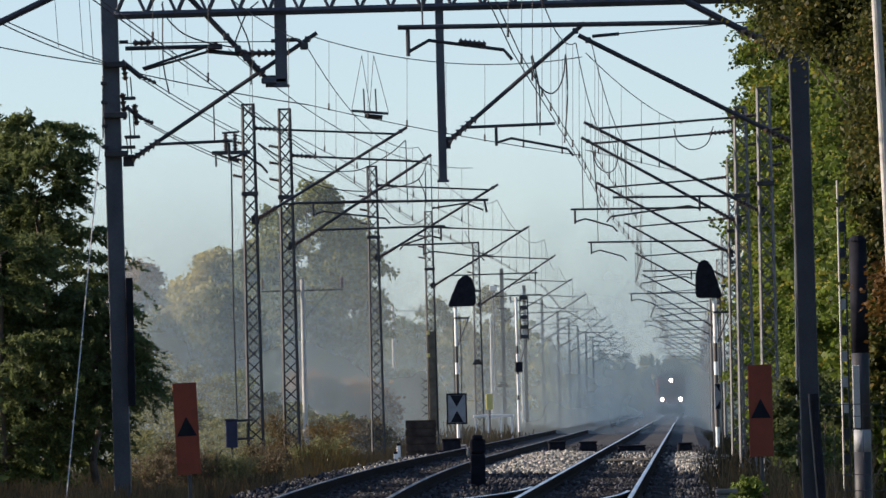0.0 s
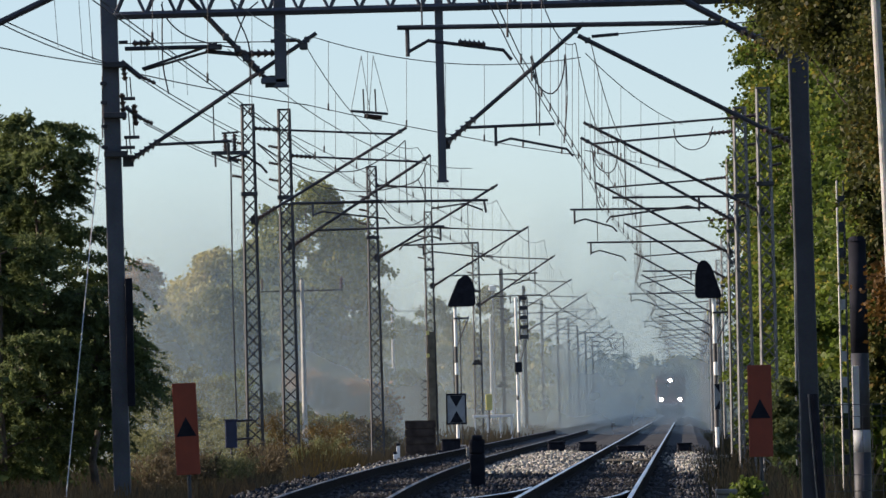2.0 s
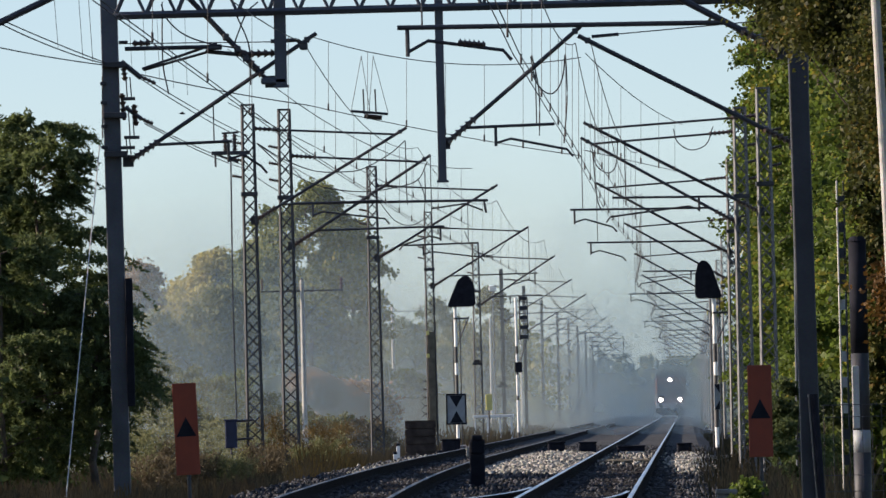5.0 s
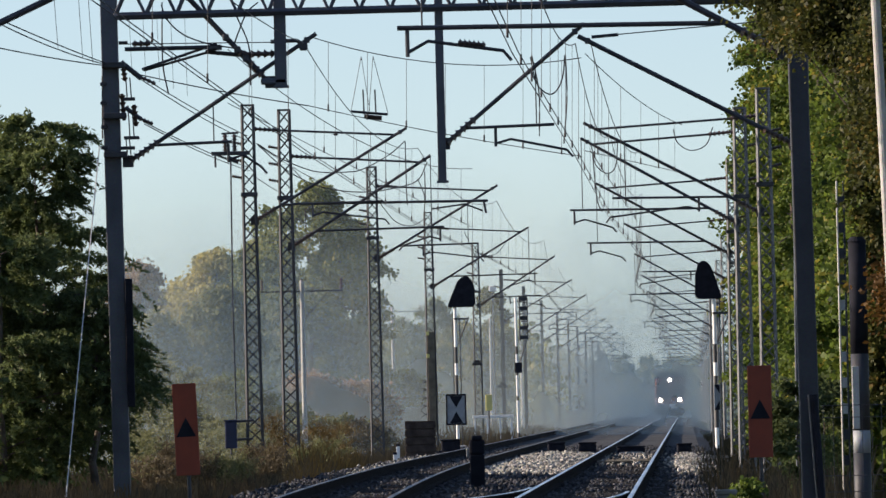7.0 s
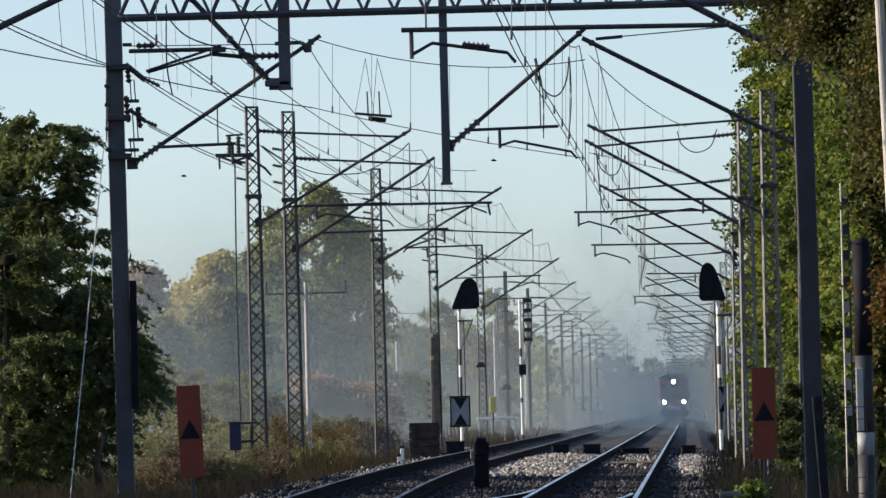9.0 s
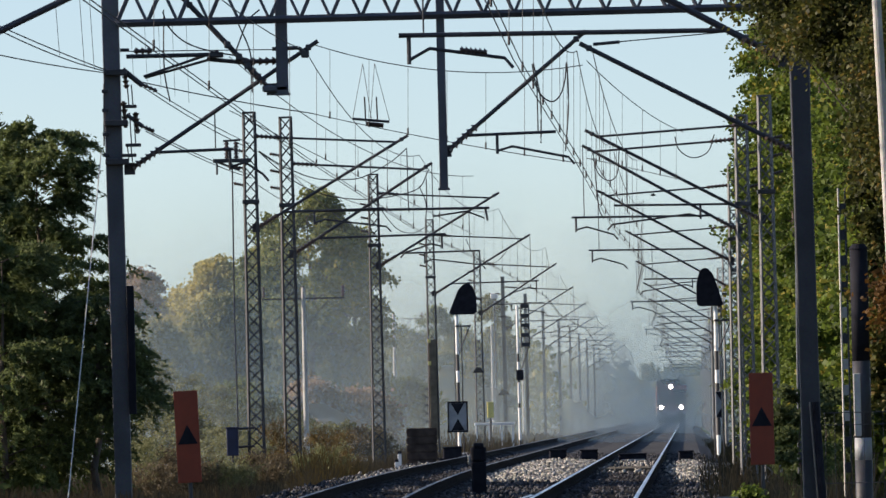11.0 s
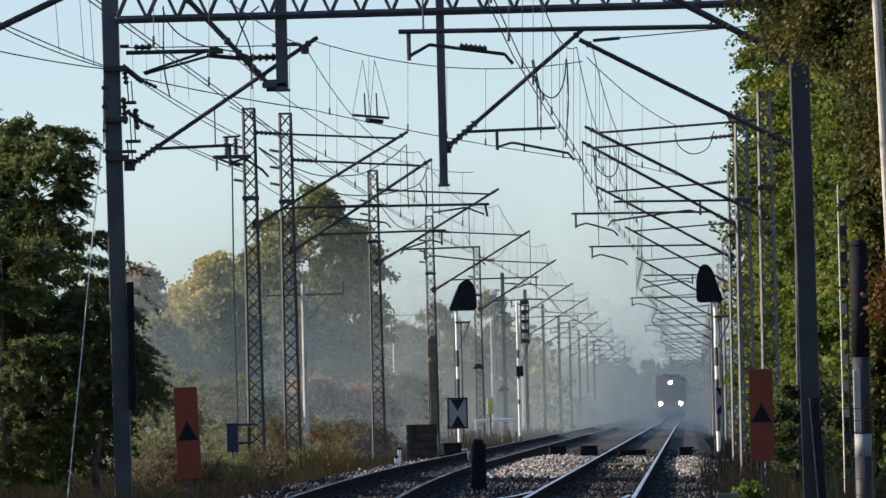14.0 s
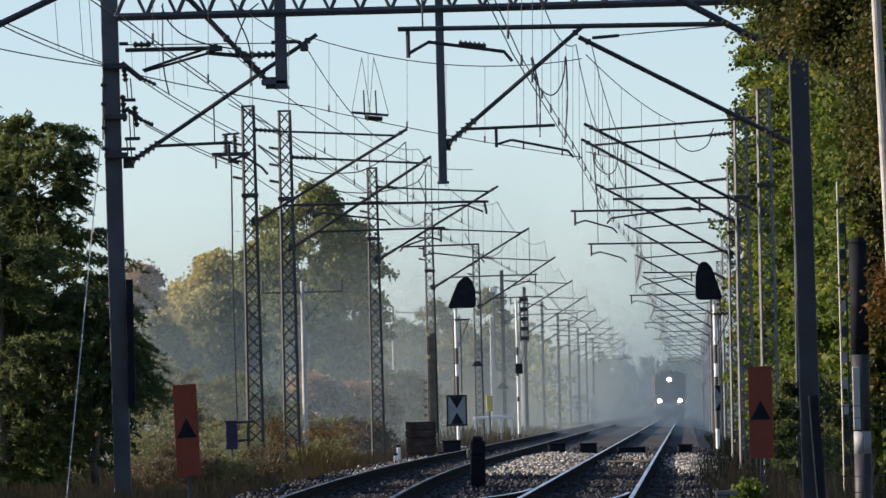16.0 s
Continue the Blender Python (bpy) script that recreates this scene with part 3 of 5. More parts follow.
R_SUPPORTS = [(40, -0.5), (109, -0.55), (152, -0.35), (204, -0.2), (260, 0.25), (318, -0.25), (382, 0.25), (446, -0.25), (510, 0.25), (574, -0.2), (640, 0.2), (705, -0.2), (770, 0.2), (835, -0.2), (900, 0.2)]
for (ya, sa), (yb, sb) in zip(R_SUPPORTS, R_SUPPORTS[1:]):
    overhead_span((right_track(ya) + sa, ya, 5.48, 7.3), (right_track(yb) + sb, yb, 5.48, 7.3))
overhead_span((right_track(152) - 0.1, 152, 5.5, 7.35), (right_track(216) + 0.35, 216, 5.6, 7.25), 8, twin=0)
L_SUPPORTS = [(60, -1.4), (152, -1.3), (214, -0.9), (270, -0.2), (334, 0.2), (399, -0.2), (474, 0.2), (542, -0.2), (615, 0.2), (691, -0.2), (756, 0.2), (820, -0.2), (885, 0.2)]
for (ya, sa), (yb, sb) in zip(L_SUPPORTS, L_SUPPORTS[1:]):
    overhead_span((left_track(ya) + sa, ya, 5.5, 7.3), (left_track(yb) + sb, yb, 5.5, 7.3))
overhead_span((-3.6, 152, 6.3, 7.2), (left_track(217.5) + 0.3, 217.5, 5.5, 6.9), 8, twin=0)
# crossover wire from the left post over to the right track
overhead_span((-2.25, 152.4, 6.27, 7.44), (2.35, 153.5, 5.45, 7.12), 7, "crossover contact wire slung across both tracks at the portal", 0.28, 0.05, 0)


def section_insulator():
    s = thing("section_insulator", -1.22, 152.6, 6.13, "dark section insulator with horn tips hung in the contact wire", "insulator", laid=True)
    part("runner", rod((-0.32, 0, 0.05), (0.3, 0, 0.0), 0.022), TUBE, s)
    part("runner", rod((-0.1, 0.1, -0.03), (0.2, 0.1, -0.06), 0.04), CERAMIC, s)
    for dx in (-0.1, 0.1):
        part("horn", rod((dx, 0, 0), (dx - 0.02, 0, 0.42), 0.013), TUBE, s)
        part("suspension", rod((dx - 0.05, 0.02, 0.98), (-0.32 + (dx > 0) * 0.3, 0.02, 0.05), 0.005, sides=4), WIRE, s)
        part("suspension", rod((dx - 0.05, 0.02, 0.98), (0.0 + (dx > 0) * 0.3, 0.02, 0.03), 0.005, sides=4), WIRE, s)
    return s


section_insulator()


def wire(name, points, r, mat, label, category="wire", group="", base=None):
    o = Vector(base or points[0])
    return tagged(part(name, tube_along([Vector(p) - o for p in points], r, 5), mat), label, category, group) if not o.length else _placed(name, points, r, mat, label, category, group, o)


def _placed(name, points, r, mat, label, category, group, o):
    ob = tagged(part(name, tube_along([Vector(p) - o for p in points], r, 5), mat), label, category, group)
    ob.matrix_world = TURN @ Matrix.Translation(o)
    return ob


def feeder(a, b, drop, r=0.010, label="thin dark feeder wire between line posts"):
    wire("feeder_wire", sag(a, b, drop, 12), r, WIRE, label, "feeder wire", "feeder wires")


# wires that reach the left post and go on to the next mast
feeder((-6.4, 128, 6.75), (-5.65, 152, 6.97), 0.02)
feeder((-6.4, 128.2, 6.70), (-5.65, 152, 6.95), 0.06)
feeder((-6.5, 131, 6.42), (-5.65, 152, 6.93), 0.02)
feeder((-5.25, 152, 6.88), (-4.6, 214, 7.58), 0.06)
feeder((-5.25, 152, 6.83), (-4.55, 214, 7.45), 0.08)
feeder((-5.0, 152, 5.98), (-4.6, 214, 6.85), 0.05)
feeder((-5.0, 152, 5.95), (-4.55, 214, 6.76), 0.06)
feeder((-5.15, 152.2, 6.80), (-2.25, 152.4, 6.27), 0.03)
feeder((-4.4, 214, 7.4), (-2.0, 270, 7.3), 0.2)
feeder((-3.6, 217, 6.9), (-2.0, 270, 6.5), 0.25)
feeder((-4.4, 214, 6.6), (-2.0, 270, 6.9), 0.35)
overhead_span((2.4, 152, 5.5, 7.13), (5.4, 204, 6.46, 7.54), 5, drop=0.15, twin=0)
wire("guy_cable", [(-5.72, 151, 5.55), (-5.91, 148.5, 2.45), (-6.1, 146, -0.6)], 0.010, GALV, "pale stranded guy cable anchoring the steel post", "guy cable")


def smooth(pts, steps=6):
    """A soft curve through the points."""
    p = [Vector(q) for q in pts]
    p = [2 * p[0] - p[1], *p, 2 * p[-1] - p[-2]]
    out = []
    for a, b, c, d in zip(p, p[1:], p[2:], p[3:]):
        for k in range(steps):
            t = k / steps
            out.append(0.5 * (2 * b + (c - a) * t + (2 * a - 5 * b + 4 * c - d) * t * t + (3 * b - a - 3 * c + d) * t ** 3))
    return out + [p[-2]]


def jumper(pts):
    wire("jumper_cable", smooth(pts), 0.013, WIRE, "slack dark jumper cable between overhead wires", "jumper cable", "jumper cables")


jumper([(1.48, 152, 7.08), (1.55, 152, 6.72), (1.66, 152, 6.53), (1.82, 152, 6.45), (1.95, 152, 6.56), (2.03, 152, 6.8), (2.06, 152, 7.1), (2.09, 152, 6.4), (2.04, 152, 5.62)])
jumper([(1.50, 152.1, 7.1), (1.62, 152.1, 6.5), (1.63, 152.1, 5.75)])
jumper([(-4.72, 151.9, 7.95), (-4.62, 151.9, 7.7), (-4.35, 151.9, 7.45), (-3.95, 151.9, 7.3), (-3.5, 151.9, 7.22)])
jumper([(-4.71, 152.1, 8.0), (-4.70, 152.1, 7.0), (-4.60, 152.1, 6.45)])
jumper([(-3.45, 152, 7.75), (-3.25, 152, 7.25), (-3.22, 152, 6.6)])
jumper([(-3.5, 152.1, 7.3), (-3.3, 152.1, 7.8), (-3.1, 152.1, 8.0)])
jumper([(3.35, 204, 7.1), (3.45, 204, 6.65), (3.7, 204, 6.45), (3.9, 204, 6.6), (3.95, 204, 7.2)])
jumper([(3.4, 205, 6.9), (3.5, 205, 5.9), (3.62, 205, 5.6)])
jumper([(5.25, 206, 7.5), (5.35, 206, 7.2), (5.65, 206, 7.02), (6.0, 206, 7.15), (6.15, 206, 7.55)])
jumper([(-4.37, 214, 7.40), (-3.79, 214, 7.04), (-3.03, 214, 6.75), (-2.32, 214, 6.73), (-1.88, 214, 6.80), (-1.25, 214, 7.15), (-0.88, 214, 7.47)])
jumper([(-4.37, 214.3, 7.38), (-3.66, 215, 6.78), (-2.86, 215, 6.40), (-1.92, 215, 6.28), (-1.12, 215, 6.38), (-0.59, 215, 6.56), (-0.37, 215, 6.98)])
jumper([(-1.97, 270, 7.38), (-1.41, 270, 6.70), (-0.91, 270, 6.57), (-0.49, 270, 6.79)])
jumper([(-0.88, 214, 7.45), (-0.85, 214, 6.38), (-0.83, 214, 5.95)])
jumper([(-0.59, 215, 6.60), (-0.43, 215, 6.2), (-0.43, 215, 5.8)])
jumper([(0.8, 334, 7.6), (1.2, 334, 6.9), (1.9, 334, 6.75), (2.5, 334, 7.4)])
for x, z in ((-6.2, 6.99), (-5.80, 6.82), (-5.64, 6.76)):
    wire("dropper_wire", [(x - 0.12, 146, 8.5), (x, 146, z)], 0.005, WIRE, "thin dropper wire above the feeder", "dropper wire", "dropper wires")
for k in range(5):
    x = -5.25 + 0.235 * k
    wire("dropper_wire", [(x - 0.05, 153, 7.85), (x, 153, 6.93 - 0.5 * (x + 5.25))], 0.0035, WIRE, "thin dropper wire between portal beam and feeder", "dropper wire", "dropper wires")


# ---- signals, signs and lineside boxes ----
def signal(x, y, side, head_w, head_z, head_x, label):
    s = thing("light_signal", x, y, -0.3, label, "railway signal", "light signals", mid=3.0)
    k = head_z / 5.1
    bands = [(0.0, 0.3, RED), (0.3, 0.95, WHITE), (0.95, 2.62, RED), (2.62, 3.05, WHITE), (3.05, 3.65, RED), (3.65, 5.15, WHITE)]
    bands = [(a * k, b * k, m) for a, b, m in bands]
    for za, zb, mat in bands:
        part("post_band", rod((0, 0, za), (0, 0, zb), 0.058, sides=12), mat, s, "white painted post band" if mat is WHITE else "dark grey post band")
    part("ladder_rail", rod((0.16, 0.2, 0.0), (0.16, 0.2, 4.6), 0.02), TUBE, s)
    part("ladder_rail", rod((-0.1, 0.2, 0.0), (-0.1, 0.2, 4.6), 0.02), TUBE, s)
    part("brace", rod((0.02, 0.1, 3.6 * k), (0.5, 0.1, 4.75 * k), 0.022), TUBE, s)
    part("platform", box((-0.05, -0.25, head_z - 0.45), (0.5, 0.3, head_z - 0.39)), TUBE, s)
    w = head_w / 2
    bm = bmesh.new()
    outline = [(-w, 0.05), (-w * 0.9, 0.0), (w * 0.8, 0.0), (w, 0.1), (w * 0.95, 0.7), (w * 0.72, 1.02), (w * 0.45, 1.12), (w * 0.1, 1.1), (-w * 0.25, 0.95), (-w * 0.6, 0.55)]
    if head_w < 0.5:
        outline = [(-w, 0.05), (-w + 0.05, 0.0), (w - 0.05, 0.0), (w, 0.05), (w, 1.45), (w - 0.05, 1.5), (-w + 0.05, 1.5), (-w, 1.45)]
    a = [bm.verts.new((side * px, -0.12, pz)) for px, pz in outline]
    b = [bm.verts.new((side * px, 0.16, pz)) for px, pz in outline]
    bm.faces.new(a if side < 0 else a[::-1])
    bm.faces.new(b[::-1] if side < 0 else b)
    for k in range(len(outline)):
        j = (k + 1) % len(outline)
        bm.faces.new((a[k], a[j], b[j], b[k]))
    bmesh.ops.recalc_face_normals(bm, faces=bm.faces)
    bmesh.ops.bevel(bm, geom=list(bm.edges), offset=0.025, segments=2, affect="EDGES")
    for v in bm.verts:
        v.co += Vector((head_x, 0, head_z))
    part("signal_head", bm, BLACK, s, "matt black hooded signal head")
    part("base", box((-0.3, -0.3, -0.3), (0.3, 0.3, 0.05), 0.02), CONCRETE, s)
    return s


SIG = signal(0.50, 328, 1, 1.02, 5.05, 0.24, "tall light signal with black hooded head on banded post")
signal(7.95, 264, -1, 0.78, 4.62, -0.16, "light signal with black head on white banded post at wood edge")


def crossed_sign():
    """Square board with two black triangles that meet at their points."""
    s = thing("lineside_sign", 0.50, 327.91, 1.05, "square weathered sign with two black triangles meeting point to point", "railway sign")
    w, h = 0.37, 0.56
    part("plate", box((-w, -0.02, -h), (w, 0.02, h), 0.01), SIGN_GREY, s)
    for lo, hi in (((-w, -0.045, h - 0.06), (w, -0.022, h)), ((-w, -0.045, -h), (w, -0.022, -h + 0.06)), ((-w, -0.045, -h + 0.06), (-w + 0.05, -0.022, h - 0.06)), ((w - 0.05, -0.045, -h + 0.06), (w, -0.022, h - 0.06))):
        part("border", box(lo, hi), BLACK, s, "black border strip")
    for k in (1, -1):
        mesh_object("triangle", [(-w + 0.13, -0.03, k * (h - 0.07)), (w - 0.13, -0.03, k * (h - 0.07)), (0, -0.03, k * 0.07), (-w + 0.13, -0.022, k * (h - 0.07)), (w - 0.13, -0.022, k * (h - 0.07)), (0, -0.022, k * 0.07)],
                    [(0, 1, 2), (5, 4, 3), (0, 3, 4, 1), (1, 4, 5, 2), (2, 5, 3, 0)], BLACK, s, "black triangle")
    return s


crossed_sign()


def edge_sign():
    s = thing("lineside_sign", 8.0, 263.91, 1.45, "grey sign board with black triangles on signal post", "railway sign")
    part("plate", box((-0.09, -0.02, -0.38), (0.09, 0.02, 0.38), 0.01), SIGN_GREY, s)
    for k in (1, -1):
        mesh_object("triangle", [(-0.08, -0.03, k * 0.37), (0.08, -0.03, k * 0.37), (0.08, -0.03, k * 0.1), (-0.08, -0.022, k * 0.37), (0.08, -0.022, k * 0.37), (0.08, -0.022, k * 0.1)],
                    [(0, 1, 2), (5, 4, 3), (0, 3, 4, 1), (1, 4, 5, 2), (2, 5, 3, 0)], BLACK, s, "black triangle")
    return s


edge_sign()


def orange_board(x, lean):
    s = thing("warning_board", x, 136, -0.6, "tall orange board with a black triangle on a thin post", "railway sign", "orange boards", ry=lean, mid=1.4)
    part("post", rod((0, 0.05, 0), (0, 0.05, 2.0), 0.03), TUBE, s)
    part("board", box((-0.18, -0.015, 0.78), (0.18, 0.015, 2.16), 0.008), ORANGE, s, "dull orange board")
    mesh_object("triangle", [(-0.15, -0.024, 1.36), (0.15, -0.024, 1.36), (0, -0.024, 1.65), (-0.15, -0.016, 1.36), (0.15, -0.016, 1.36), (0, -0.016, 1.65)],
                [(0, 1, 2), (5, 4, 3), (0, 3, 4, 1), (1, 4, 5, 2), (2, 5, 3, 0)], BLACK, s, "black triangle")
    return s


orange_board(-3.80, -1.8)
b = orange_board(4.78, -0.1)
b.location.z += 0.27


def dwarf_signal():
    s = thing("dwarf_signal", 0.625, 159, -0.3, "squat black shunting signal on a post between the tracks", "railway signal")
    part("column", box((-0.13, -0.12, -0.1), (0.13, 0.12, 0.66), 0.02), BLACK, s)
    part("head", box((-0.14, -0.13, 0.66), (0.14, 0.13, 0.93), 0.05), BLACK, s)
    part("hood", box((-0.09, -0.16, 0.91), (0.09, 0.08, 1.0), 0.03), BLACK, s)
    part("cable_box", box((-0.19, -0.05, 0.62), (-0.14, 0.05, 0.78), 0.01), CONCRETE, s, "pale cable box")
    return s


dwarf_signal()


def timber_cabinet():
    s = thing("lineside_cabinet", -0.60, 254, -0.35, "dark brown timber cabinet with ribbed boards", "cabinet")
    part("body", box((-0.4, -0.3, 0), (0.4, 0.3, 1.1), 0.02), BROWN_WOOD, s)
    for k in range(5):
        part("board", box((-0.43, -0.33, 0.03 + k * 0.22), (0.43, -0.305, 0.22 + k * 0.22), 0.008), BROWN_WOOD, s)
    part("lid", box((-0.42, -0.32, 1.1), (0.42, 0.32, 1.13), 0.01), BROWN_WOOD, s)
    return s


timber_cabinet()


def blue_box():
    s = thing("switch_box", -4.98, 213.8, 0.2, "navy blue switch box on arms beside lattice mast", "switch box")
    part("body", box((-0.14, -0.12, 0), (0.14, 0.12, 0.64), 0.02), BLUE, s)
    part("lid", box((-0.16, -0.14, 0.64), (0.16, 0.14, 0.68), 0.01), BLUE, s)
    for z in (0.2, 0.63):
        part("arm", rod((0.12, 0, z), (0.52, 0, z + 0.02), 0.03), TUBE, s)
    part("post", rod((0, 0, -0.82), (0, 0, 0.02), 0.03), TUBE, s)
    return s


blue_box()
wire("drive_rod", [(-5.0, 213.8, 7.1), (-4.95, 213.8, 3.6), (-4.86, 213.8, 0.9)], 0.02, TUBE, "long thin switch drive rod along the mast", "drive rod")


def disconnector():
    """Switch on a bracket high on the lattice mast."""
    t = thing("disconnector_switch", -4.53, 213.7, 0, "dark line switch with two brown insulators on a mast bracket", "line switch")
    part("platform", box((-0.75, -0.12, 7.13), (0.16, 0.12, 7.22), 0.015), TUBE, t)
    part("brace", rod((-0.6, 0, 7.13), (-0.12, 0, 6.95), 0.025), TUBE, t)
    part("end_stay", rod((-0.66, 0, 7.15), (-0.66, 0, 6.85), 0.025), TUBE, t)
    for x in (-0.42, -0.2):
        part("switch_insulator", sheds((x, 0, 7.22), (x, 0, 7.62), 0.075, 5), CERAMIC, t, "brown ribbed insulator")
    part("blade", rod((-0.5, 0, 7.64), (-0.1, 0, 7.66), 0.025), TUBE, t)
    return t


disconnector()


def point_machine(x, y, w, h):
    s = thing("point_machine", x, y, -0.22, "low black steel point machine box beside the rail", "point machine", "point machines")
    part("housing", box((-w / 2, -0.3, 0.0), (w / 2, 0.3, h), 0.04), BLACK, s)
    part("lid", box((-w / 2 - 0.02, -0.32, h), (w / 2 + 0.02, 0.32, h + 0.05), 0.02), BLACK, s)
    part("plinth", box((-w / 2 + 0.06, -0.36, -0.05), (w / 2 - 0.06, -0.30, 0.08), 0.01), CONCRETE, s, "pale concrete plinth")
    return s


for x, y, w, h in ((3.3, 262, 0.5, 0.32), (4.2, 262, 0.5, 0.32), (5.5, 264, 0.8, 0.2), (7.05, 264, 0.42, 0.28), (0.25, 262, 0.55, 0.4)):
    point_machine(x, y, w, h)


for x, y, h in ((-1.22, 252, 0.62), (-1.3, 250, 0.4), (-0.05, 248, 0.45)):
    m = thing("marker_post", x, y, -0.55, "short white marker post beside the track", "marker post", "marker posts")
    part("shaft", box((-0.05, -0.05, 0), (0.05, 0.05, h), 0.012), WHITE, m)
    part("cap", box((-0.055, -0.055, h), (0.055, 0.055, h + 0.07), 0.012), BLACK, m)


def concrete_block():
    t = thing("concrete_block", 3.93, 125, -0.62, "weathered concrete cable marker block in the verge", "marker block")
    part("body", box((-0.13, -0.15, 0), (0.13, 0.15, 0.62), 0.025), BAND, t)
    part("cap", box((-0.15, -0.17, 0.62), (0.15, 0.17, 0.69), 0.02), BAND, t)
    return t


concrete_block()


def crossing_panel():
    t = thing("crossing_panel", right_track(218), 218, -0.17, "weathered tan timber panel between the rails", "track panel")
    for k in range(4):
        part("plank", box((-0.6, -3.2 + k * 1.62, 0), (0.6, -1.62 + k * 1.62, 0.07), 0.01), PLANK, t)
    return t


crossing_panel()


def telegraph_pole(x, y, h):
    s = thing("telegraph_pole", x, y, -0.6, "pale concrete pole with a long crossarm and insulators", "utility pole", "utility poles", mid=5)
    part("column", rod((0, 0, 0), (0, 0, h), 0.016 * h, 0.011 * h, 10), CONCRETE, s)
    arm = h * 0.23
    part("crossarm", box((-arm, -0.04, h - 0.4), (arm, 0.04, h - 0.35)), LATTICE, s)
    part("brace", rod((0.0, 0.0, h - 1.4), (arm * 0.63, 0, h - 0.42), 0.016), LATTICE, s)
    for dx in (-arm + 0.05, 0.0, arm - 0.05):
        part("pin_insulator", sheds((dx, 0, h - 0.33), (dx, 0, h + 0.05), 0.07, 3), CERAMIC, s)
    return s


for x, y, h in ((-4.72, 305, 6.02), (-3.25, 597, 8.3), (3.6, 670, 8.2), (6.5, 745, 8.2)):
    telegraph_pole(x, y, h)


def triangle_plate(x, y, z, w):
    s = thing("mast_plate", x, y, z, "small dark triangular roof plate on a mast", "sign plate", "mast plates")
    mesh_object("plate", [(-w, -0.03, 0), (w, -0.03, 0), (w * 0.35, -0.03, w * 0.9), (-w * 0.35, -0.03, w * 0.9), (-w, 0.03, 0), (w, 0.03, 0), (w * 0.35, 0.03, w * 0.9), (-w * 0.35, 0.03, w * 0.9)],
                [(0, 1, 2, 3), (7, 6, 5, 4), (0, 4, 5, 1), (1, 5, 6, 2), (2, 6, 7, 3), (3, 7, 4, 0)], BLACK, s)


triangle_plate(1.52, 398.8, 2.95, 0.26)
triangle_plate(3.14, 473.8, 2.1, 0.32)


def spiked_collar():
    t = thing("climbing_guard", -0.46, 334, 0.8, "dark spiked climbing guard round a mast", "climbing guard")
    for k in range(5):
        z = 0.05 + 0.3 * k
        part("ring", box((-0.14, -0.14, z), (0.14, 0.14, z + 0.05)), TUBE, t)
        for s in (-1, 1):
            part("spike", rod((s * 0.13, 0, z), (s * 0.34, -0.05, z + 0.16), 0.02, 0.008, 5), TUBE, t)
            part("spike", rod((s * 0.13, -0.05, z + 0.05), (s * 0.32, -0.1, z - 0.1), 0.02, 0.008, 5), TUBE, t)
    return t


spiked_collar()


def far_signal():
    t = thing("light_signal", 3.22, 393, -0.5, "far banded signal post with a caged grey ladder", "railway signal", "light signals", mid=4.0)
    for za, zb, m in ((0, 0.5, RED), (0.5, 1.9, WHITE), (1.9, 2.1, RED), (2.1, 3.0, WHITE), (3.0, 3.5, RED), (3.5, 3.9, WHITE), (3.9, 4.25, RED), (4.25, 6.35, WHITE)):
        part("post_band", rod((0, 0, za), (0, 0, zb), 0.052, sides=12), m, t, "white painted post band" if m is WHITE else "dark grey post band")
    for x in (0.16, 0.5):
        part("cage_rail", rod((x, 0.1, 4.5), (x, 0.1, 6.35), 0.03), LATTICE, t)
    for k in range(5):
        part("cage_rung", box((0.14, 0.04, 4.55 + k * 0.42), (0.52, 0.16, 4.72 + k * 0.42), 0.02), LATTICE, t)
    part("ladder_stay", rod((0.05, 0.1, 3.3), (0.45, 0.1, 4.5), 0.025), LATTICE, t)
    part("lamp_box", box((-0.1, -0.12, 3.1), (0.22, 0.12, 3.55), 0.03), BLACK, t)
    return t


far_signal()


def lamp_mast():
    t = thing("lamp_mast", 3.75, 672, -0.6, "tall thin lamp mast with a pale floodlight", "lamp post", mid=9)
    part("shaft", rod((0, 0, 0), (0, 0, 10.3), 0.1, 0.06, 8), LATTICE, t)
    # housing coloured white to stand for the lamp's bright glint
    part("floodlight", box((-0.28, -0.2, 10.2), (0.28, 0.2, 10.6), 0.06), WHITE, t, "white floodlight housing, its bright glint put into the colour")
    return t


lamp_mast()


def yellow_board():
    t = thing("trackside_board", 2.07, 395, -0.6, "pale yellow upright board beside the far fence", "railway sign")
    part("post", rod((0, 0, 0), (0, 0, 1.6), 0.04), TUBE, t)
    part("board", box((-0.15, -0.09, 1.56), (0.15, -0.03, 2.26), 0.04), YELLOW, t)
    return t


yellow_board()


def white_rail():
    t = thing("barrier_rail", 2.25, 397, -0.6, "white painted low barrier rail", "barrier")
    part("rail", box((-0.9, -0.05, 1.24), (0.9, 0.05, 1.36), 0.02), WHITE, t)
    for x in (-0.8, -0.25, 0.3, 0.8):
        part("post", box((x - 0.04, 0.05, 0), (x + 0.04, 0.13, 1.36), 0.01), WHITE, t)
    return t


white_rail()


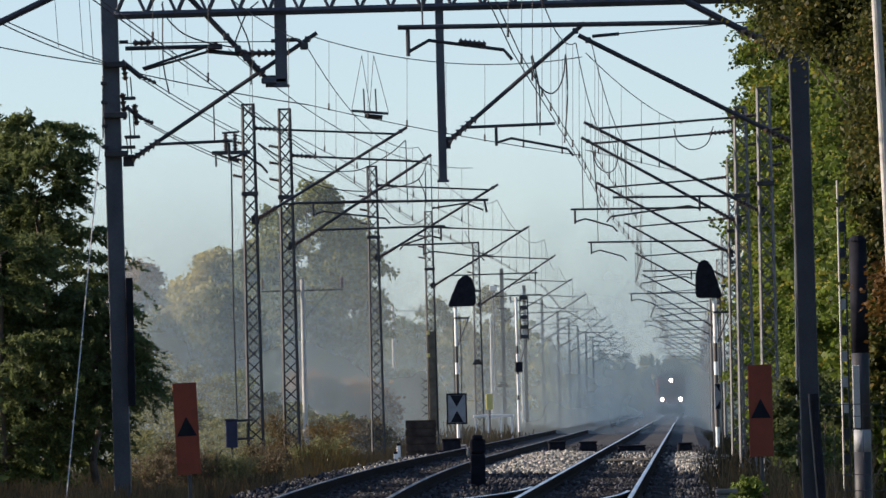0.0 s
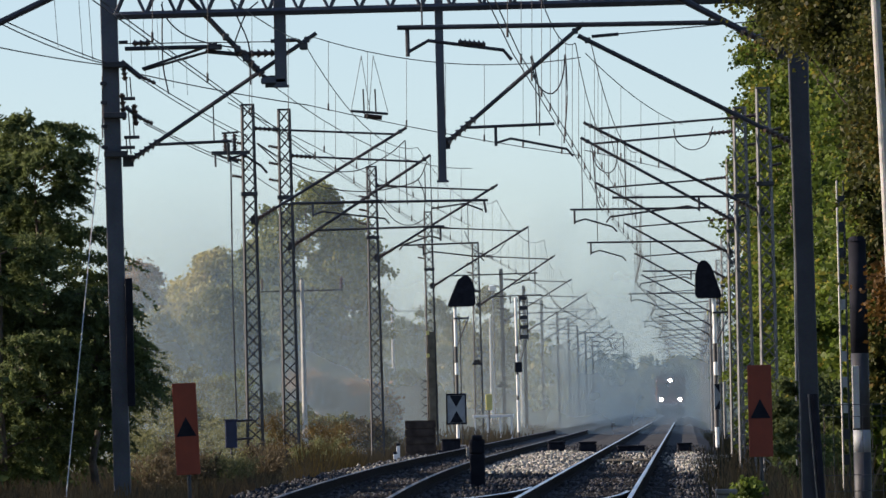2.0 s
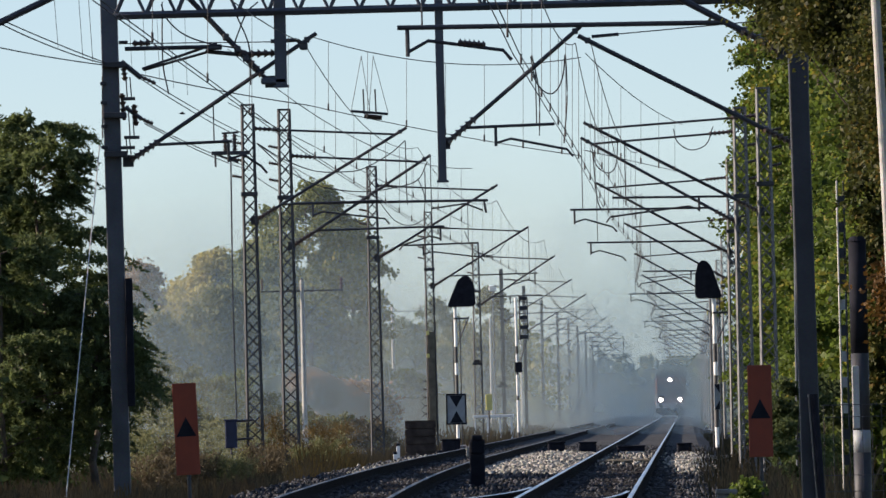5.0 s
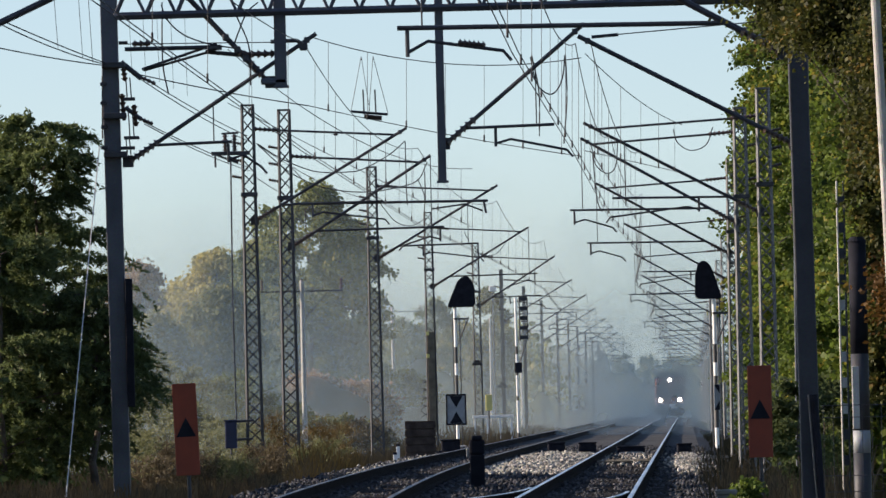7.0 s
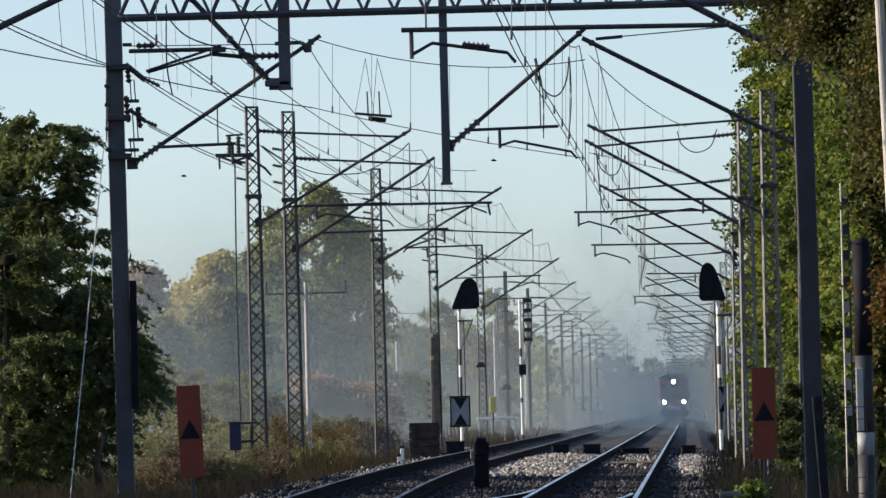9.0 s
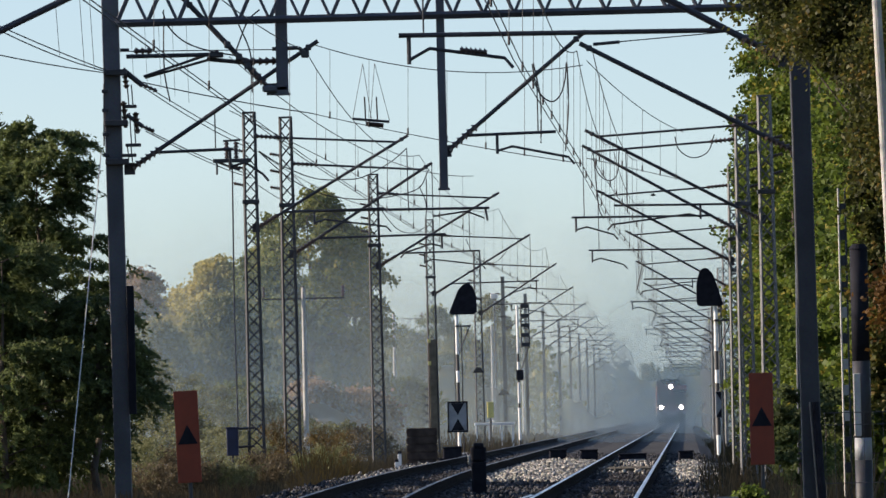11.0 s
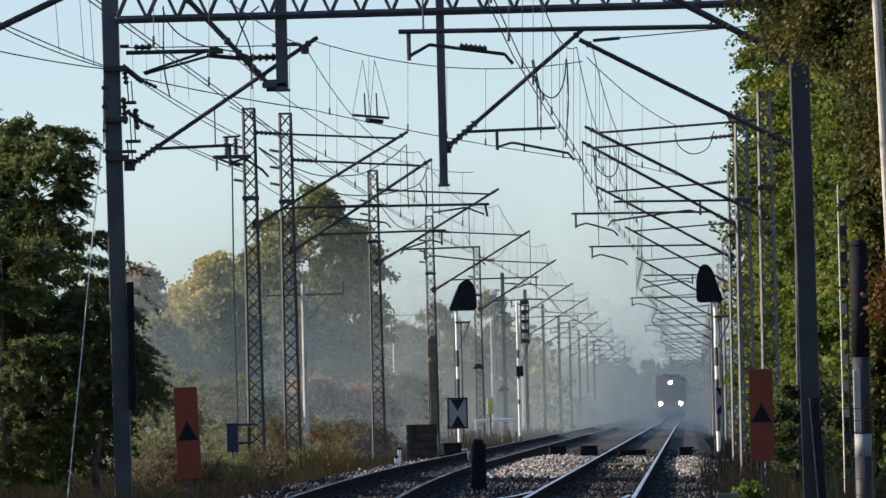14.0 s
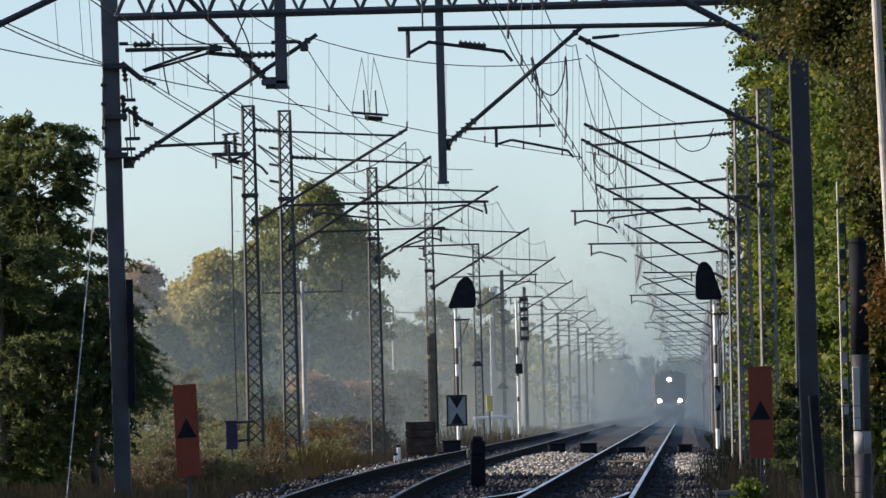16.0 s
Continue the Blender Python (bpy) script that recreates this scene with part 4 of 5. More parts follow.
# ---- the train ----
def locomotive():
    t = thing("locomotive", 0, 0, 0, "maroon diesel locomotive with three lit headlights approaching", "locomotive")
    bm = box((-1.45, 0, 1.0), (1.45, 15.5, 3.75), 0.12)
    part("body", bm, LOCO_BODY, t)
    bm = bmesh.new()
    prof = [(-1.45, 3.6), (1.45, 3.6), (1.4, 3.95), (1.0, 4.22), (0.5, 4.32), (-0.5, 4.32), (-1.0, 4.22), (-1.4, 3.95)]
    a, b = [bm.verts.new((x, 0.05, z)) for x, z in prof], [bm.verts.new((x, 15.4, z)) for x, z in prof]
    bm.faces.new(a), bm.faces.new(b[::-1])
    for k in range(8):
        bm.faces.new((a[k], b[k], b[(k + 1) % 8], a[(k + 1) % 8]))
    bmesh.ops.recalc_face_normals(bm, faces=bm.faces)
    part("roof", bm, LOCO_DARK, t, "dark rounded roof")
    for x in (-0.72, 0.72):
        w = part("windscreen", box((x - 0.55, -0.03, 2.55), (x + 0.55, 0.02, 3.25), 0.02), GLASS, t, "dark cab windscreen")
        for lo, hi in (((x - 0.6, -0.05, 3.25), (x + 0.6, 0.0, 3.3)), ((x - 0.6, -0.05, 2.5), (x + 0.6, 0.0, 2.55))):
            part("window_frame", box(lo, hi), LOCO_DARK, w)
    part("skirt", box((-1.4, -0.05, 0.35), (1.4, 0.1, 1.0), 0.03), LOCO_DARK, t)
    part("buffer_beam", box((-1.4, -0.15, 0.82), (1.4, 0.0, 1.3), 0.02), BEAM, t, "pale grey buffer beam")
    for x in (-0.875, 0.875):
        bf = part("buffer", rod((x, -0.1, 1.05), (x, -0.6, 1.05), 0.11, sides=12), LOCO_DARK, t)
        part("buffer_plate", rod((x, -0.6, 1.05), (x, -0.66, 1.05), 0.24, sides=16), LOCO_DARK, bf)
    for x, z in ((-0.93, 1.62), (0.93, 1.66), (-0.05, 3.58)):
        h = part("headlight", rod((x, 0.02, z), (x, -0.14, z), 0.24, sides=16), LOCO_DARK, t, "round lit headlight")
        part("lens", rod((x, -0.14, z), (x, -0.17, z), 0.205, sides=16), HEADLIGHT, h, "glowing white lens")
    part("headlight_box", box((-0.42, -0.02, 3.3), (0.34, 0.3, 3.95), 0.05), LOCO_BODY, t)
    part("nose_panel", box((-1.3, -0.035, 1.95), (1.3, 0.0, 2.42), 0.01), LOCO_DARK, t, "dark nose panel")
    for x in (-0.6, 0.6):
        part("roof_horn", rod((x, -0.25, 4.3), (x, 0.2, 4.3), 0.09, 0.04, 10), LOCO_DARK, t)
    part("coupling_hook", rod((0, -0.1, 0.95), (0, -0.5, 0.85), 0.06), LOCO_DARK, t)
    part("snow_plough", box((-1.2, -0.2, 0.12), (1.2, -0.1, 0.5), 0.02), LOCO_DARK, t)
    for y in (1.6, 3.6, 5.6, 10.0, 12.0, 14.0):
        for x in (-0.76, 0.76):
            part("wheel", rod((x - 0.07, y, 0.5), (x + 0.07, y, 0.5), 0.5, sides=20), LOCO_DARK, t)
    for x in (-1.35, 1.35):
        part("handrail", rod((x, -0.06, 1.2), (x, -0.06, 2.4), 0.03), GALV, t)
    return t


LOCO = locomotive()


def bird():
    t = thing("bird", 0, 0, 0, "small dark bird gliding over the line", "bird", "birds")
    bm = bmesh.new()
    bmesh.ops.create_uvsphere(bm, u_segments=10, v_segments=6, radius=1.0)
    for v in bm.verts:
        v.co = Vector((v.co.x * 0.13, v.co.y * 0.045, v.co.z * 0.04))
    part("body", bm, BLACK, t)
    for k in (-1, 1):
        mesh_object("wing", [(0.05, 0, 0.02), (-0.05, 0, 0.02), (-0.07, k * 0.2, 0.06), (0.0, k * 0.23, 0.065), (0.05, 0, 0.03), (-0.05, 0, 0.03), (-0.07, k * 0.2, 0.066), (0.0, k * 0.23, 0.071)],
                    [(0, 1, 2, 3), (7, 6, 5, 4), (0, 4, 5, 1), (1, 5, 6, 2), (2, 6, 7, 3), (3, 7, 4, 0)], BLACK, t)
    mesh_object("tail", [(-0.1, -0.015, 0), (-0.1, 0.015, 0), (-0.2, 0.035, 0.005), (-0.2, -0.035, 0.005), (-0.1, -0.015, 0.006), (-0.1, 0.015, 0.006), (-0.2, 0.035, 0.011), (-0.2, -0.035, 0.011)],
                [(0, 1, 2, 3), (7, 6, 5, 4), (0, 4, 5, 1), (1, 5, 6, 2), (2, 6, 7, 3), (3, 7, 4, 0)], BLACK, t)
    return t


BIRDS = [bird(), bird()]


# ---- trees and undergrowth ----
def leaf_cloud(name, centres, size, spread, per, mat, parent, rng, flat=0.0, long=1.6, spray=0.0, droop=0.5, along=None):
    """Many small leaves round the given twig ends."""
    c = np.repeat(np.asarray(centres, float), per, axis=0)
    n = len(c)
    p = c + rng.normal(0, 1, (n, 3)) * np.asarray(spread)
    u = rng.normal(0, 1, (n, 3))
    if spray:
        # leaves sit along a drooping twig that points away from the trunk
        mid = np.mean(np.asarray(centres, float), axis=0)
        out = np.asarray(centres, float) - mid
        out[:, 2] = out[:, 2] * 0.5 + 0.15
        if along is not None:
            out = np.asarray(along, float) * 1.4
        out += rng.normal(0, 0.5, out.shape)
        out /= np.linalg.norm(out, axis=1)[:, None]
        out = np.repeat(out, per, axis=0)
        f = rng.uniform(0, 1, (n, 1)) * spray * np.repeat(rng.uniform(0.5, 1.4, (len(centres), 1)), per, axis=0)
        p += out * f
        p[:, 2] -= droop * f[:, 0] ** 2 / spray
        u = u * 0.8 + out
    u[:, 2] -= flat
    u /= np.linalg.norm(u, axis=1)[:, None]
    w = np.cross(u, rng.normal(0, 1, (n, 3)))
    w /= np.linalg.norm(w, axis=1)[:, None] + 1e-9
    s = size * rng.uniform(0.6, 1.4, (n, 1))
    v = np.stack([p - u * s * long / 2, p + w * s * 0.5, p + u * s * long / 2, p - w * s * 0.5], 1).reshape(-1, 3)
    me = bpy.data.meshes.new(name)
    me.vertices.add(4 * n)
    me.vertices.foreach_set("co", v.ravel())
    me.loops.add(4 * n)
    me.loops.foreach_set("vertex_index", np.arange(4 * n, dtype=np.int32))
    me.polygons.add(n)
    me.polygons.foreach_set("loop_start", np.arange(0, 4 * n, 4, dtype=np.int32))
    me.update(calc_edges=True)
    me.materials.append(mat)
    ob = new(name, me)
    ob.parent = parent
    if parent is None:
        ob.matrix_world = TURN
    return ob


def crown_points(rng, n, rx, ry, z0, z1, taper=0.5, lobes=9, lobe_size=1.0):
    """Twig ends in an uneven crown made of several lobes."""
    pts = []
    h = z1 - z0
    lobe = []
    for k in range(lobes):
        f = rng.uniform(0.05, 0.92)
        w = math.sin(math.pi * min(1, 0.18 + 0.82 * f)) ** 0.6 if taper else 1.0
        a = rng.uniform(0, math.tau)
        lobe.append((math.cos(a) * rx * 0.62 * w, math.sin(a) * ry * 0.62 * w, z0 + h * f, rng.uniform(0.28, 0.5) * lobe_size))
    for k in range(n):
        lx, ly, lz, lr = lobe[rng.integers(lobes)]
        d = rng.normal(0, 1, 3)
        d /= np.linalg.norm(d)
        r = rng.uniform(0.45, 1.0) ** 0.5
        pts.append((lx + d[0] * r * rx * lr * 1.3, ly + d[1] * r * ry * lr * 1.3, max(z0 * 0.92, lz + d[2] * r * h * lr * 0.42)))
    return pts


def tree(x, y, h, rx, leaf, size, seed, label, z0=0.15, twigs=420, per=26, spread=0.16, trunk=0.16, lobes=10, flat=0.0, name="tree", long=1.6, group="trees", crown_x=0.0, spray=0.35, droop=0.3, lobe_size=1.0):
    rng = np.random.default_rng(seed)
    t = thing(name, x, y, -0.62, label, "tree", group, mid=h * 0.5)
    bm = bmesh.new()
    p, top = Vector((0, 0, -0.1)), h * 0.85
    for k in range(5):
        q = Vector((rng.normal(0, 0.06) * h * 0.2, rng.normal(0, 0.06) * h * 0.2, top * (k + 1) / 5))
        add_rod(bm, p, q, trunk * (1 - 0.17 * k), trunk * (1 - 0.17 * (k + 1)), 8)
        p = q
    pts = crown_points(rng, twigs, rx, rx, h * z0, h, lobes=lobes, lobe_size=lobe_size)
    pts = [(c[0] + crown_x, c[1], c[2]) for c in pts]
    part("trunk", bm, BARK, t)
    for c in pts[::max(1, twigs // 12)]:
        a = Vector((0, 0, max(h * 0.12, c[2] * 0.62)))
        m = a.lerp(Vector(c), 0.5) + Vector((0, 0, 0.06 * h * rng.uniform(-0.3, 0.6)))
        part("limb", tube_along([a, m, c], trunk * 0.16, 5), BARK, t)
    leaf_cloud("crown", pts, size, (spread, spread, spread * 0.8), per, leaf, t, rng, flat, long, spray, droop)
    return t


def bough_tree(x, y, h, reach, leaf, size, seed, label, boughs=70, twigs=12, per=24, rise=0.35, droop=0.5, spray=0.5, spread=0.05, long=2.6, trunk=0.09, group="lineside trees", name="tree", low=0.06, hang=0.6, flat=0.4):
    """A tree of single boughs that arch out from the trunk. reach: their length at each part of the height."""
    rng = np.random.default_rng(seed)
    t = thing(name, x, y, -0.62, label, "tree", group, mid=h * 0.5)
    bm, p = bmesh.new(), Vector((0, 0, -0.1))
    for k in range(5):
        q = Vector((rng.normal(0, 0.012) * h, rng.normal(0, 0.012) * h, h * 0.92 * (k + 1) / 5))
        add_rod(bm, p, q, trunk * (1 - 0.18 * k), trunk * (1 - 0.18 * (k + 1)), 8)
        p = q
    part("trunk", bm, BARK, t)
    fs, rs = zip(*reach)
    centres, along = [], []
    for k in range(boughs):
        f = low + (1 - low) * (k + rng.uniform(0, 1)) / boughs
        a = rng.uniform(0, math.tau)
        n = float(np.interp(f, fs, rs)) * rng.uniform(0.7, 1.06)
        d = Vector((math.cos(a), math.sin(a), 0))
        def at(g):
            return d * (n * g) + Vector((0, 0, h * f - 0.3 * n * rise + n * (rise * g - droop * g * g)))
        if k % 3 == 0:
            part("limb", tube_along([at(g) for g in (0, 0.35, 0.7, 0.95)], trunk * 0.17, 5), BARK, t)
        for j in range(twigs):
            g = rng.uniform(0.12, 1.0) ** 0.65
            side = Vector((-d.y, d.x, 0)) * float(rng.normal(0, 0.17 * n * (0.3 + g)))
            centres.append(at(g) + side + Vector((0, 0, float(rng.normal(0, 0.05 * n)))))
            along.append((d + side * (1.2 / max(n, 0.1)) + Vector((0, 0, rise - 2 * droop * g))).normalized())
    leaf_cloud("crown", centres, size, (spread, spread, spread * 0.8), per, leaf, t, rng, flat, long, spray, hang, along)
    return t


# left thicket beside the post and on towards the camera
LOCUST = "dense dark green locust tree with drooping feathery leaves"
PROFILE = ((0, 1.2), (0.16, 1.45), (0.24, 2.0), (0.30, 2.3), (0.40, 2.15), (0.5, 2.0), (0.62, 1.75), (0.70, 1.35), (0.76, 0.6), (0.80, 0.6), (0.86, 0.95), (0.95, 1.0), (1.0, 0.4))
bough_tree(-7.95, 180, 7.5, PROFILE, LEAF_LOCUST, 0.036, 20, LOCUST, 120, 15, 40, 0.5, 0.32, 0.5, 0.03, 3.6, hang=0.3, flat=0.2)
for i, (x, y, h, w) in enumerate(((-9.0, 183, 7.2, 0.9), (-9.6, 178, 6.5, 1.0), (-8.6, 176, 5.2, 0.85), (-9.9, 186, 8.0, 0.8))):
    bough_tree(x, y, h, [(f, r * w) for f, r in PROFILE], LEAF_LOCUST, 0.036, 21 + i, LOCUST, 90, 14, 40, 0.5, 0.32, 0.5, 0.03, 3.6, hang=0.3, flat=0.2)
bough_tree(-6.75, 176.5, 4.1, ((0, 0.5), (0.4, 0.95), (0.55, 1.3), (0.7, 1.05), (1.0, 0.5)), LEAF_LOCUST, 0.036, 26, LOCUST, 50, 12, 40, 0.4, 0.35, 0.45, 0.03, 3.6, low=0.45, hang=0.3, flat=0.2)
# trees out of view on both sides, added to shade tracks and verge
for i, (x, y, h) in enumerate(((-11, 159, 10.5), (-10.8, 150, 10.5), (-11.8, 138, 11.5), (-11, 126, 9), (-12, 112, 9), (-11.5, 100, 9), (-11.5, 86, 10), (9.5, 118, 11), (8.8, 92, 11))):
    tree(x, y, h, 2.6, LEAF_LOCUST, 0.16, 40 + i, "unseen dark green locust tree added to shade the tracks", 0.05, 300, 24, 0.3, 0.15, 12, 0.6, group="lineside trees")
# right row of tall trees
MAPLE = "tall green lineside tree with yellowing maple leaves"
COLUMN = ((0, 0.75), (0.1, 1.0), (0.5, 1.0), (0.8, 0.8), (1.0, 0.3))
for i, (x, y, h, rx) in enumerate(((11.6, 300, 12.5, 1.5), (10.75, 284, 17.5, 1.9), (10.5, 268, 15.0, 1.7), (10.5, 258, 17.5, 1.9), (11.3, 240, 17, 2.2), (10.9, 218, 16.5, 2.1), (10.4, 198, 16, 2.0), (9.8, 178, 15, 1.9), (9.2, 158, 14, 1.8), (8.5, 140, 12, 1.6), (9.7, 222, 6.5, 1.5), (8.7, 185, 5.5, 1.5), (8.0, 155, 5, 1.3))):
    bough_tree(x, y, h, [(f, r * rx) for f, r in COLUMN], LEAF_YELLOW if i == 0 else LEAF_GREEN, 0.115, 60 + i, MAPLE, int(9 * h), 10, 26, 0.55, 0.55, 0.35, 0.12, 1.15, 0.13, low=0.45 if i == 0 else 0.03, hang=0.3, flat=0.1)
for i, (x, y, h, rx) in enumerate(((13.2, 335, 12, 2.0), (15.4, 390, 11, 2.2), (17.6, 460, 11, 2.4), (20, 540, 11, 2.6), (23, 640, 11, 3))):
    bough_tree(x, y, h, [(f, r * rx) for f, r in COLUMN], LEAF_GREEN, 0.17, 80 + i, "hazy green tree at the edge of the line", 80, 9, 22, 0.5, 0.5, 0.4, 0.2, 1.2, 0.14, low=0.03, hang=0.3)
for i, (x, y, h, rx) in enumerate(((4.22, 127, 0.75, 0.22), (4.05, 122, 0.5, 0.2), (7.6, 176, 3.0, 0.8), (6.9, 168, 2.0, 0.7), (8.6, 205, 4.2, 0.9))):
    tree(x, y, h, rx, LEAF_GREEN, 0.05 if h < 1 else 0.09, 90 + i, "low green bush with bright leaves at the line's edge", 0.05, 120, 26, 0.06, 0.02, 8, 0.2, long=1.3, group="bushes", name="bush", spray=0.12)
# loose scrub between the thicket and the masts
DOME = ((0, 0.8), (0.3, 1.0), (0.7, 0.85), (1.0, 0.3))
for i, (x, y, h, rx, mat) in enumerate(((-9.7, 302, 3.4, 1.2, LEAF_SCRUB), (-8.8, 306, 3.0, 1.1, LEAF_SCRUB), (-7.9, 304, 2.6, 1.1, LEAF_SCRUB), (-7.1, 312, 2.8, 1.2, LEAF_FAR), (-6.1, 306, 2.0, 1.1, LEAF_SCRUB), (-5.3, 316, 1.7, 1.2, LEAF_SCRUB), (-4.3, 308, 1.2, 1.0, LEAF_SCRUB), (-3.4, 318, 1.3, 1.0, LEAF_SCRUB), (-2.6, 310, 1.1, 0.9, LEAF_BROWN), (-8.2, 262, 2.2, 0.9, LEAF_SCRUB), (-7.2, 255, 1.7, 0.8, LEAF_SCRUB), (-6.0, 250, 1.3, 0.8, LEAF_SCRUB))):
    bough_tree(x, y, h, [(f, r * rx) for f, r in DOME], mat, 0.06, 170 + i, "loose yellow-green scrub bush in thin smoke", 34, 7, 24, 0.9, 0.4, 0.4, 0.07, 1.9, 0.03, "bushes", "bush", hang=0.2)
# withered undergrowth at the feet of the masts
for i, (x, y, h, rx, mat) in enumerate(((-6.9, 200, 0.85, 0.6, LEAF_SCRUB), (-6.1, 196, 0.8, 0.5, LEAF_BROWN), (-5.5, 206, 0.45, 0.5, LEAF_BROWN), (-4.95, 208, 0.45, 0.4, LEAF_SCRUB), (-4.3, 211, 0.7, 0.35, LEAF_BROWN), (-3.85, 209, 0.6, 0.35, LEAF_BROWN), (-3.35, 212, 0.6, 0.4, LEAF_SCRUB), (-3.0, 222, 1.15, 0.5, WEED), (-2.5, 224, 1.2, 0.5, WEED), (-2.75, 219, 0.8, 0.45, LEAF_SCRUB), (-4.05, 214.5, 1.45, 0.3, WEED), (-5.4, 172, 0.6, 0.5, LEAF_BROWN), (-4.8, 178, 0.5, 0.45, LEAF_BROWN), (-4.2, 184, 0.5, 0.5, LEAF_SCRUB), (-3.7, 190, 0.5, 0.4, LEAF_BROWN), (-6.4, 190, 1.05, 0.5, LEAF_SCRUB), (-7.2, 210, 1.4, 0.7, LEAF_SCRUB), (-5.6, 240, 1.0, 0.7, LEAF_SCRUB), (-4.9, 242, 0.9, 0.6, LEAF_SCRUB), (-4.0, 244, 0.8, 0.6, LEAF_BROWN))):
    bough_tree(x, y, h, [(f, r * rx) for f, r in DOME], mat, 0.022, 200 + i, "withered brown and yellow weed clump beside the track", 26, 6, 13, 1.6, 0.3, 0.32, 0.04, 3.4, 0.012, "bushes", "bush", hang=0.1, flat=-0.3)
# overhanging near branches
for i, (x, y, h, rx, z0, cx, mat) in enumerate(((5.6, 103, 7.0, 0.55, 0.885, -1.35, LEAF_DULL), (5.7, 101, 7.0, 0.6, 0.82, -0.95, LEAF_DULL), (5.9, 99, 6.8, 0.40, 0.68, -0.8, LEAF_DULL), (5.8, 100, 6.2, 0.5, 0.72, -0.75, LEAF_DULL), (5.65, 97, 3.35, 0.10, 0.9, -0.56, LEAF_AUTUMN))):
    tree(x, y, h, rx, mat, 0.046, 100 + i, "near tree with dark brown-green and orange autumn leaves", z0, 200 if rx > 0.2 else 60, 84, 0.11, 0.06, 9, 0.3, long=1.2, group="lineside trees", crown_x=cx)

bough_tree(5.98, 122, 6.6, ((0, 0.2), (0.35, 0.2), (0.45, 0.38), (0.8, 0.42), (1.0, 0.3)), LEAF_DULL, 0.06, 106, "slender dark tree with brown-green leaves in shade", 70, 10, 26, 0.5, 0.5, 0.25, 0.06, 1.3, 0.09, low=0.3, hang=0.3)
# dark bushes added to give the shadow low under the trees
for i, (x, y, h, rx) in enumerate(((5.9, 150, 2.2, 0.6), (6.5, 154, 2.3, 0.6), (7.0, 158, 2.2, 0.6))):
    bough_tree(x, y, h, [(f, r * rx) for f, r in DOME], LEAF_LOCUST, 0.06, 110 + i, "dark bush added for the shadow below the tall trees", 34, 8, 26, 0.8, 0.4, 0.25, 0.06, 1.3, 0.03, "bushes", "bush", hang=0.2)

# middle distance on the left
CROWN = ((0, 0.75), (0.2, 0.95), (0.5, 1.0), (0.72, 0.95), (0.88, 0.72), (1.0, 0.25))
for i, (x, y, h, rx, mat) in enumerate(((-6.5, 445, 12.5, 3.3, LEAF_FAR), (-4.6, 452, 10.8, 2.0, LEAF_FAR), (-8.6, 448, 10.2, 1.9, LEAF_FAR), (-11.6, 470, 9.6, 2.6, LEAF_YELLOW), (-13.4, 478, 8.2, 2.0, LEAF_YELLOW), (-10.2, 420, 7.0, 2.0, LEAF_SCRUB), (-15.9, 480, 9.2, 2.0, LEAF_RUST), (-13.2, 410, 5.6, 2.2, LEAF_SCRUB), (-18.0, 500, 9, 2.4, LEAF_RUST))):
    bough_tree(x, y, h, [(f, r * rx) for f, r in CROWN], mat, 0.17, 120 + i, "mid-distance broadleaf tree in thin smoke", 100, 12, 26, 0.6, 0.5, 0.5, 0.2, 1.2, 0.2, "trees in the smoke", hang=0.3)
for i, (x, y, h, rx, mat) in enumerate(((-2.4, 620, 7.6, 2.0, LEAF_FAR), (-0.4, 650, 9.3, 2.0, LEAF_FAR), (4.0, 700, 10.8, 1.7, LEAF_SCRUB), (1.5, 700, 8, 2.2, LEAF_YELLOW), (-5, 560, 4.0, 2.2, LEAF_RUST), (-3.6, 380, 2.6, 1.6, LEAF_RUST), (-5.4, 376, 3.0, 1.7, LEAF_RUST), (-7.8, 372, 2.6, 1.6, LEAF_FAR), (-2.0, 480, 3.4, 1.9, LEAF_FAR))):
    bough_tree(x, y, h, [(f, r * rx) for f, r in CROWN], mat, 0.14, 150 + i, "smoke-veiled bush and tree growth beside the line", 70, 9, 24, 0.6, 0.5, 0.4, 0.18, 1.3, 0.1, "trees in the smoke", hang=0.3)


def far_woods(name, where, n, h, seed, mat, label, leaf=0.55):
    rng = np.random.default_rng(seed)
    pts = []
    for k in range(n):
        x, y = where(rng)
        top = h * rng.uniform(0.65, 1.1)
        for j in range(14):
            f = rng.uniform(0, 1) ** 0.8
            w = (1 - f) * 1.8 + 0.5
            pts.append((x + rng.normal(0, w), y + rng.normal(0, w), -0.6 + top * f))
    ob = leaf_cloud(name, pts, leaf, (0.8, 0.8, 0.55), 8, mat, None, rng)
    return tagged(ob, label, "woods", kind="stuff")


far_woods("far_woods", lambda r: (lambda y: (left_track(y) - 9 - abs(r.normal(0, 8)), y))(r.uniform(760, 1650)), 280, 8.0, 5, LEAF_FAR, "hazy far woods along the line")
far_woods("far_woods", lambda r: (lambda y: (right_track(y) + 9 + abs(r.normal(0, 8)), y))(r.uniform(500, 1650)), 280, 9.5, 6, LEAF_FAR, "hazy far woods along the line")
far_woods("far_woods", lambda r: (r.uniform(-190, 160), r.uniform(1700, 1900)), 480, 11.0, 7, LEAF_FAR, "hazy woods that close the far end of the line", 1.0)


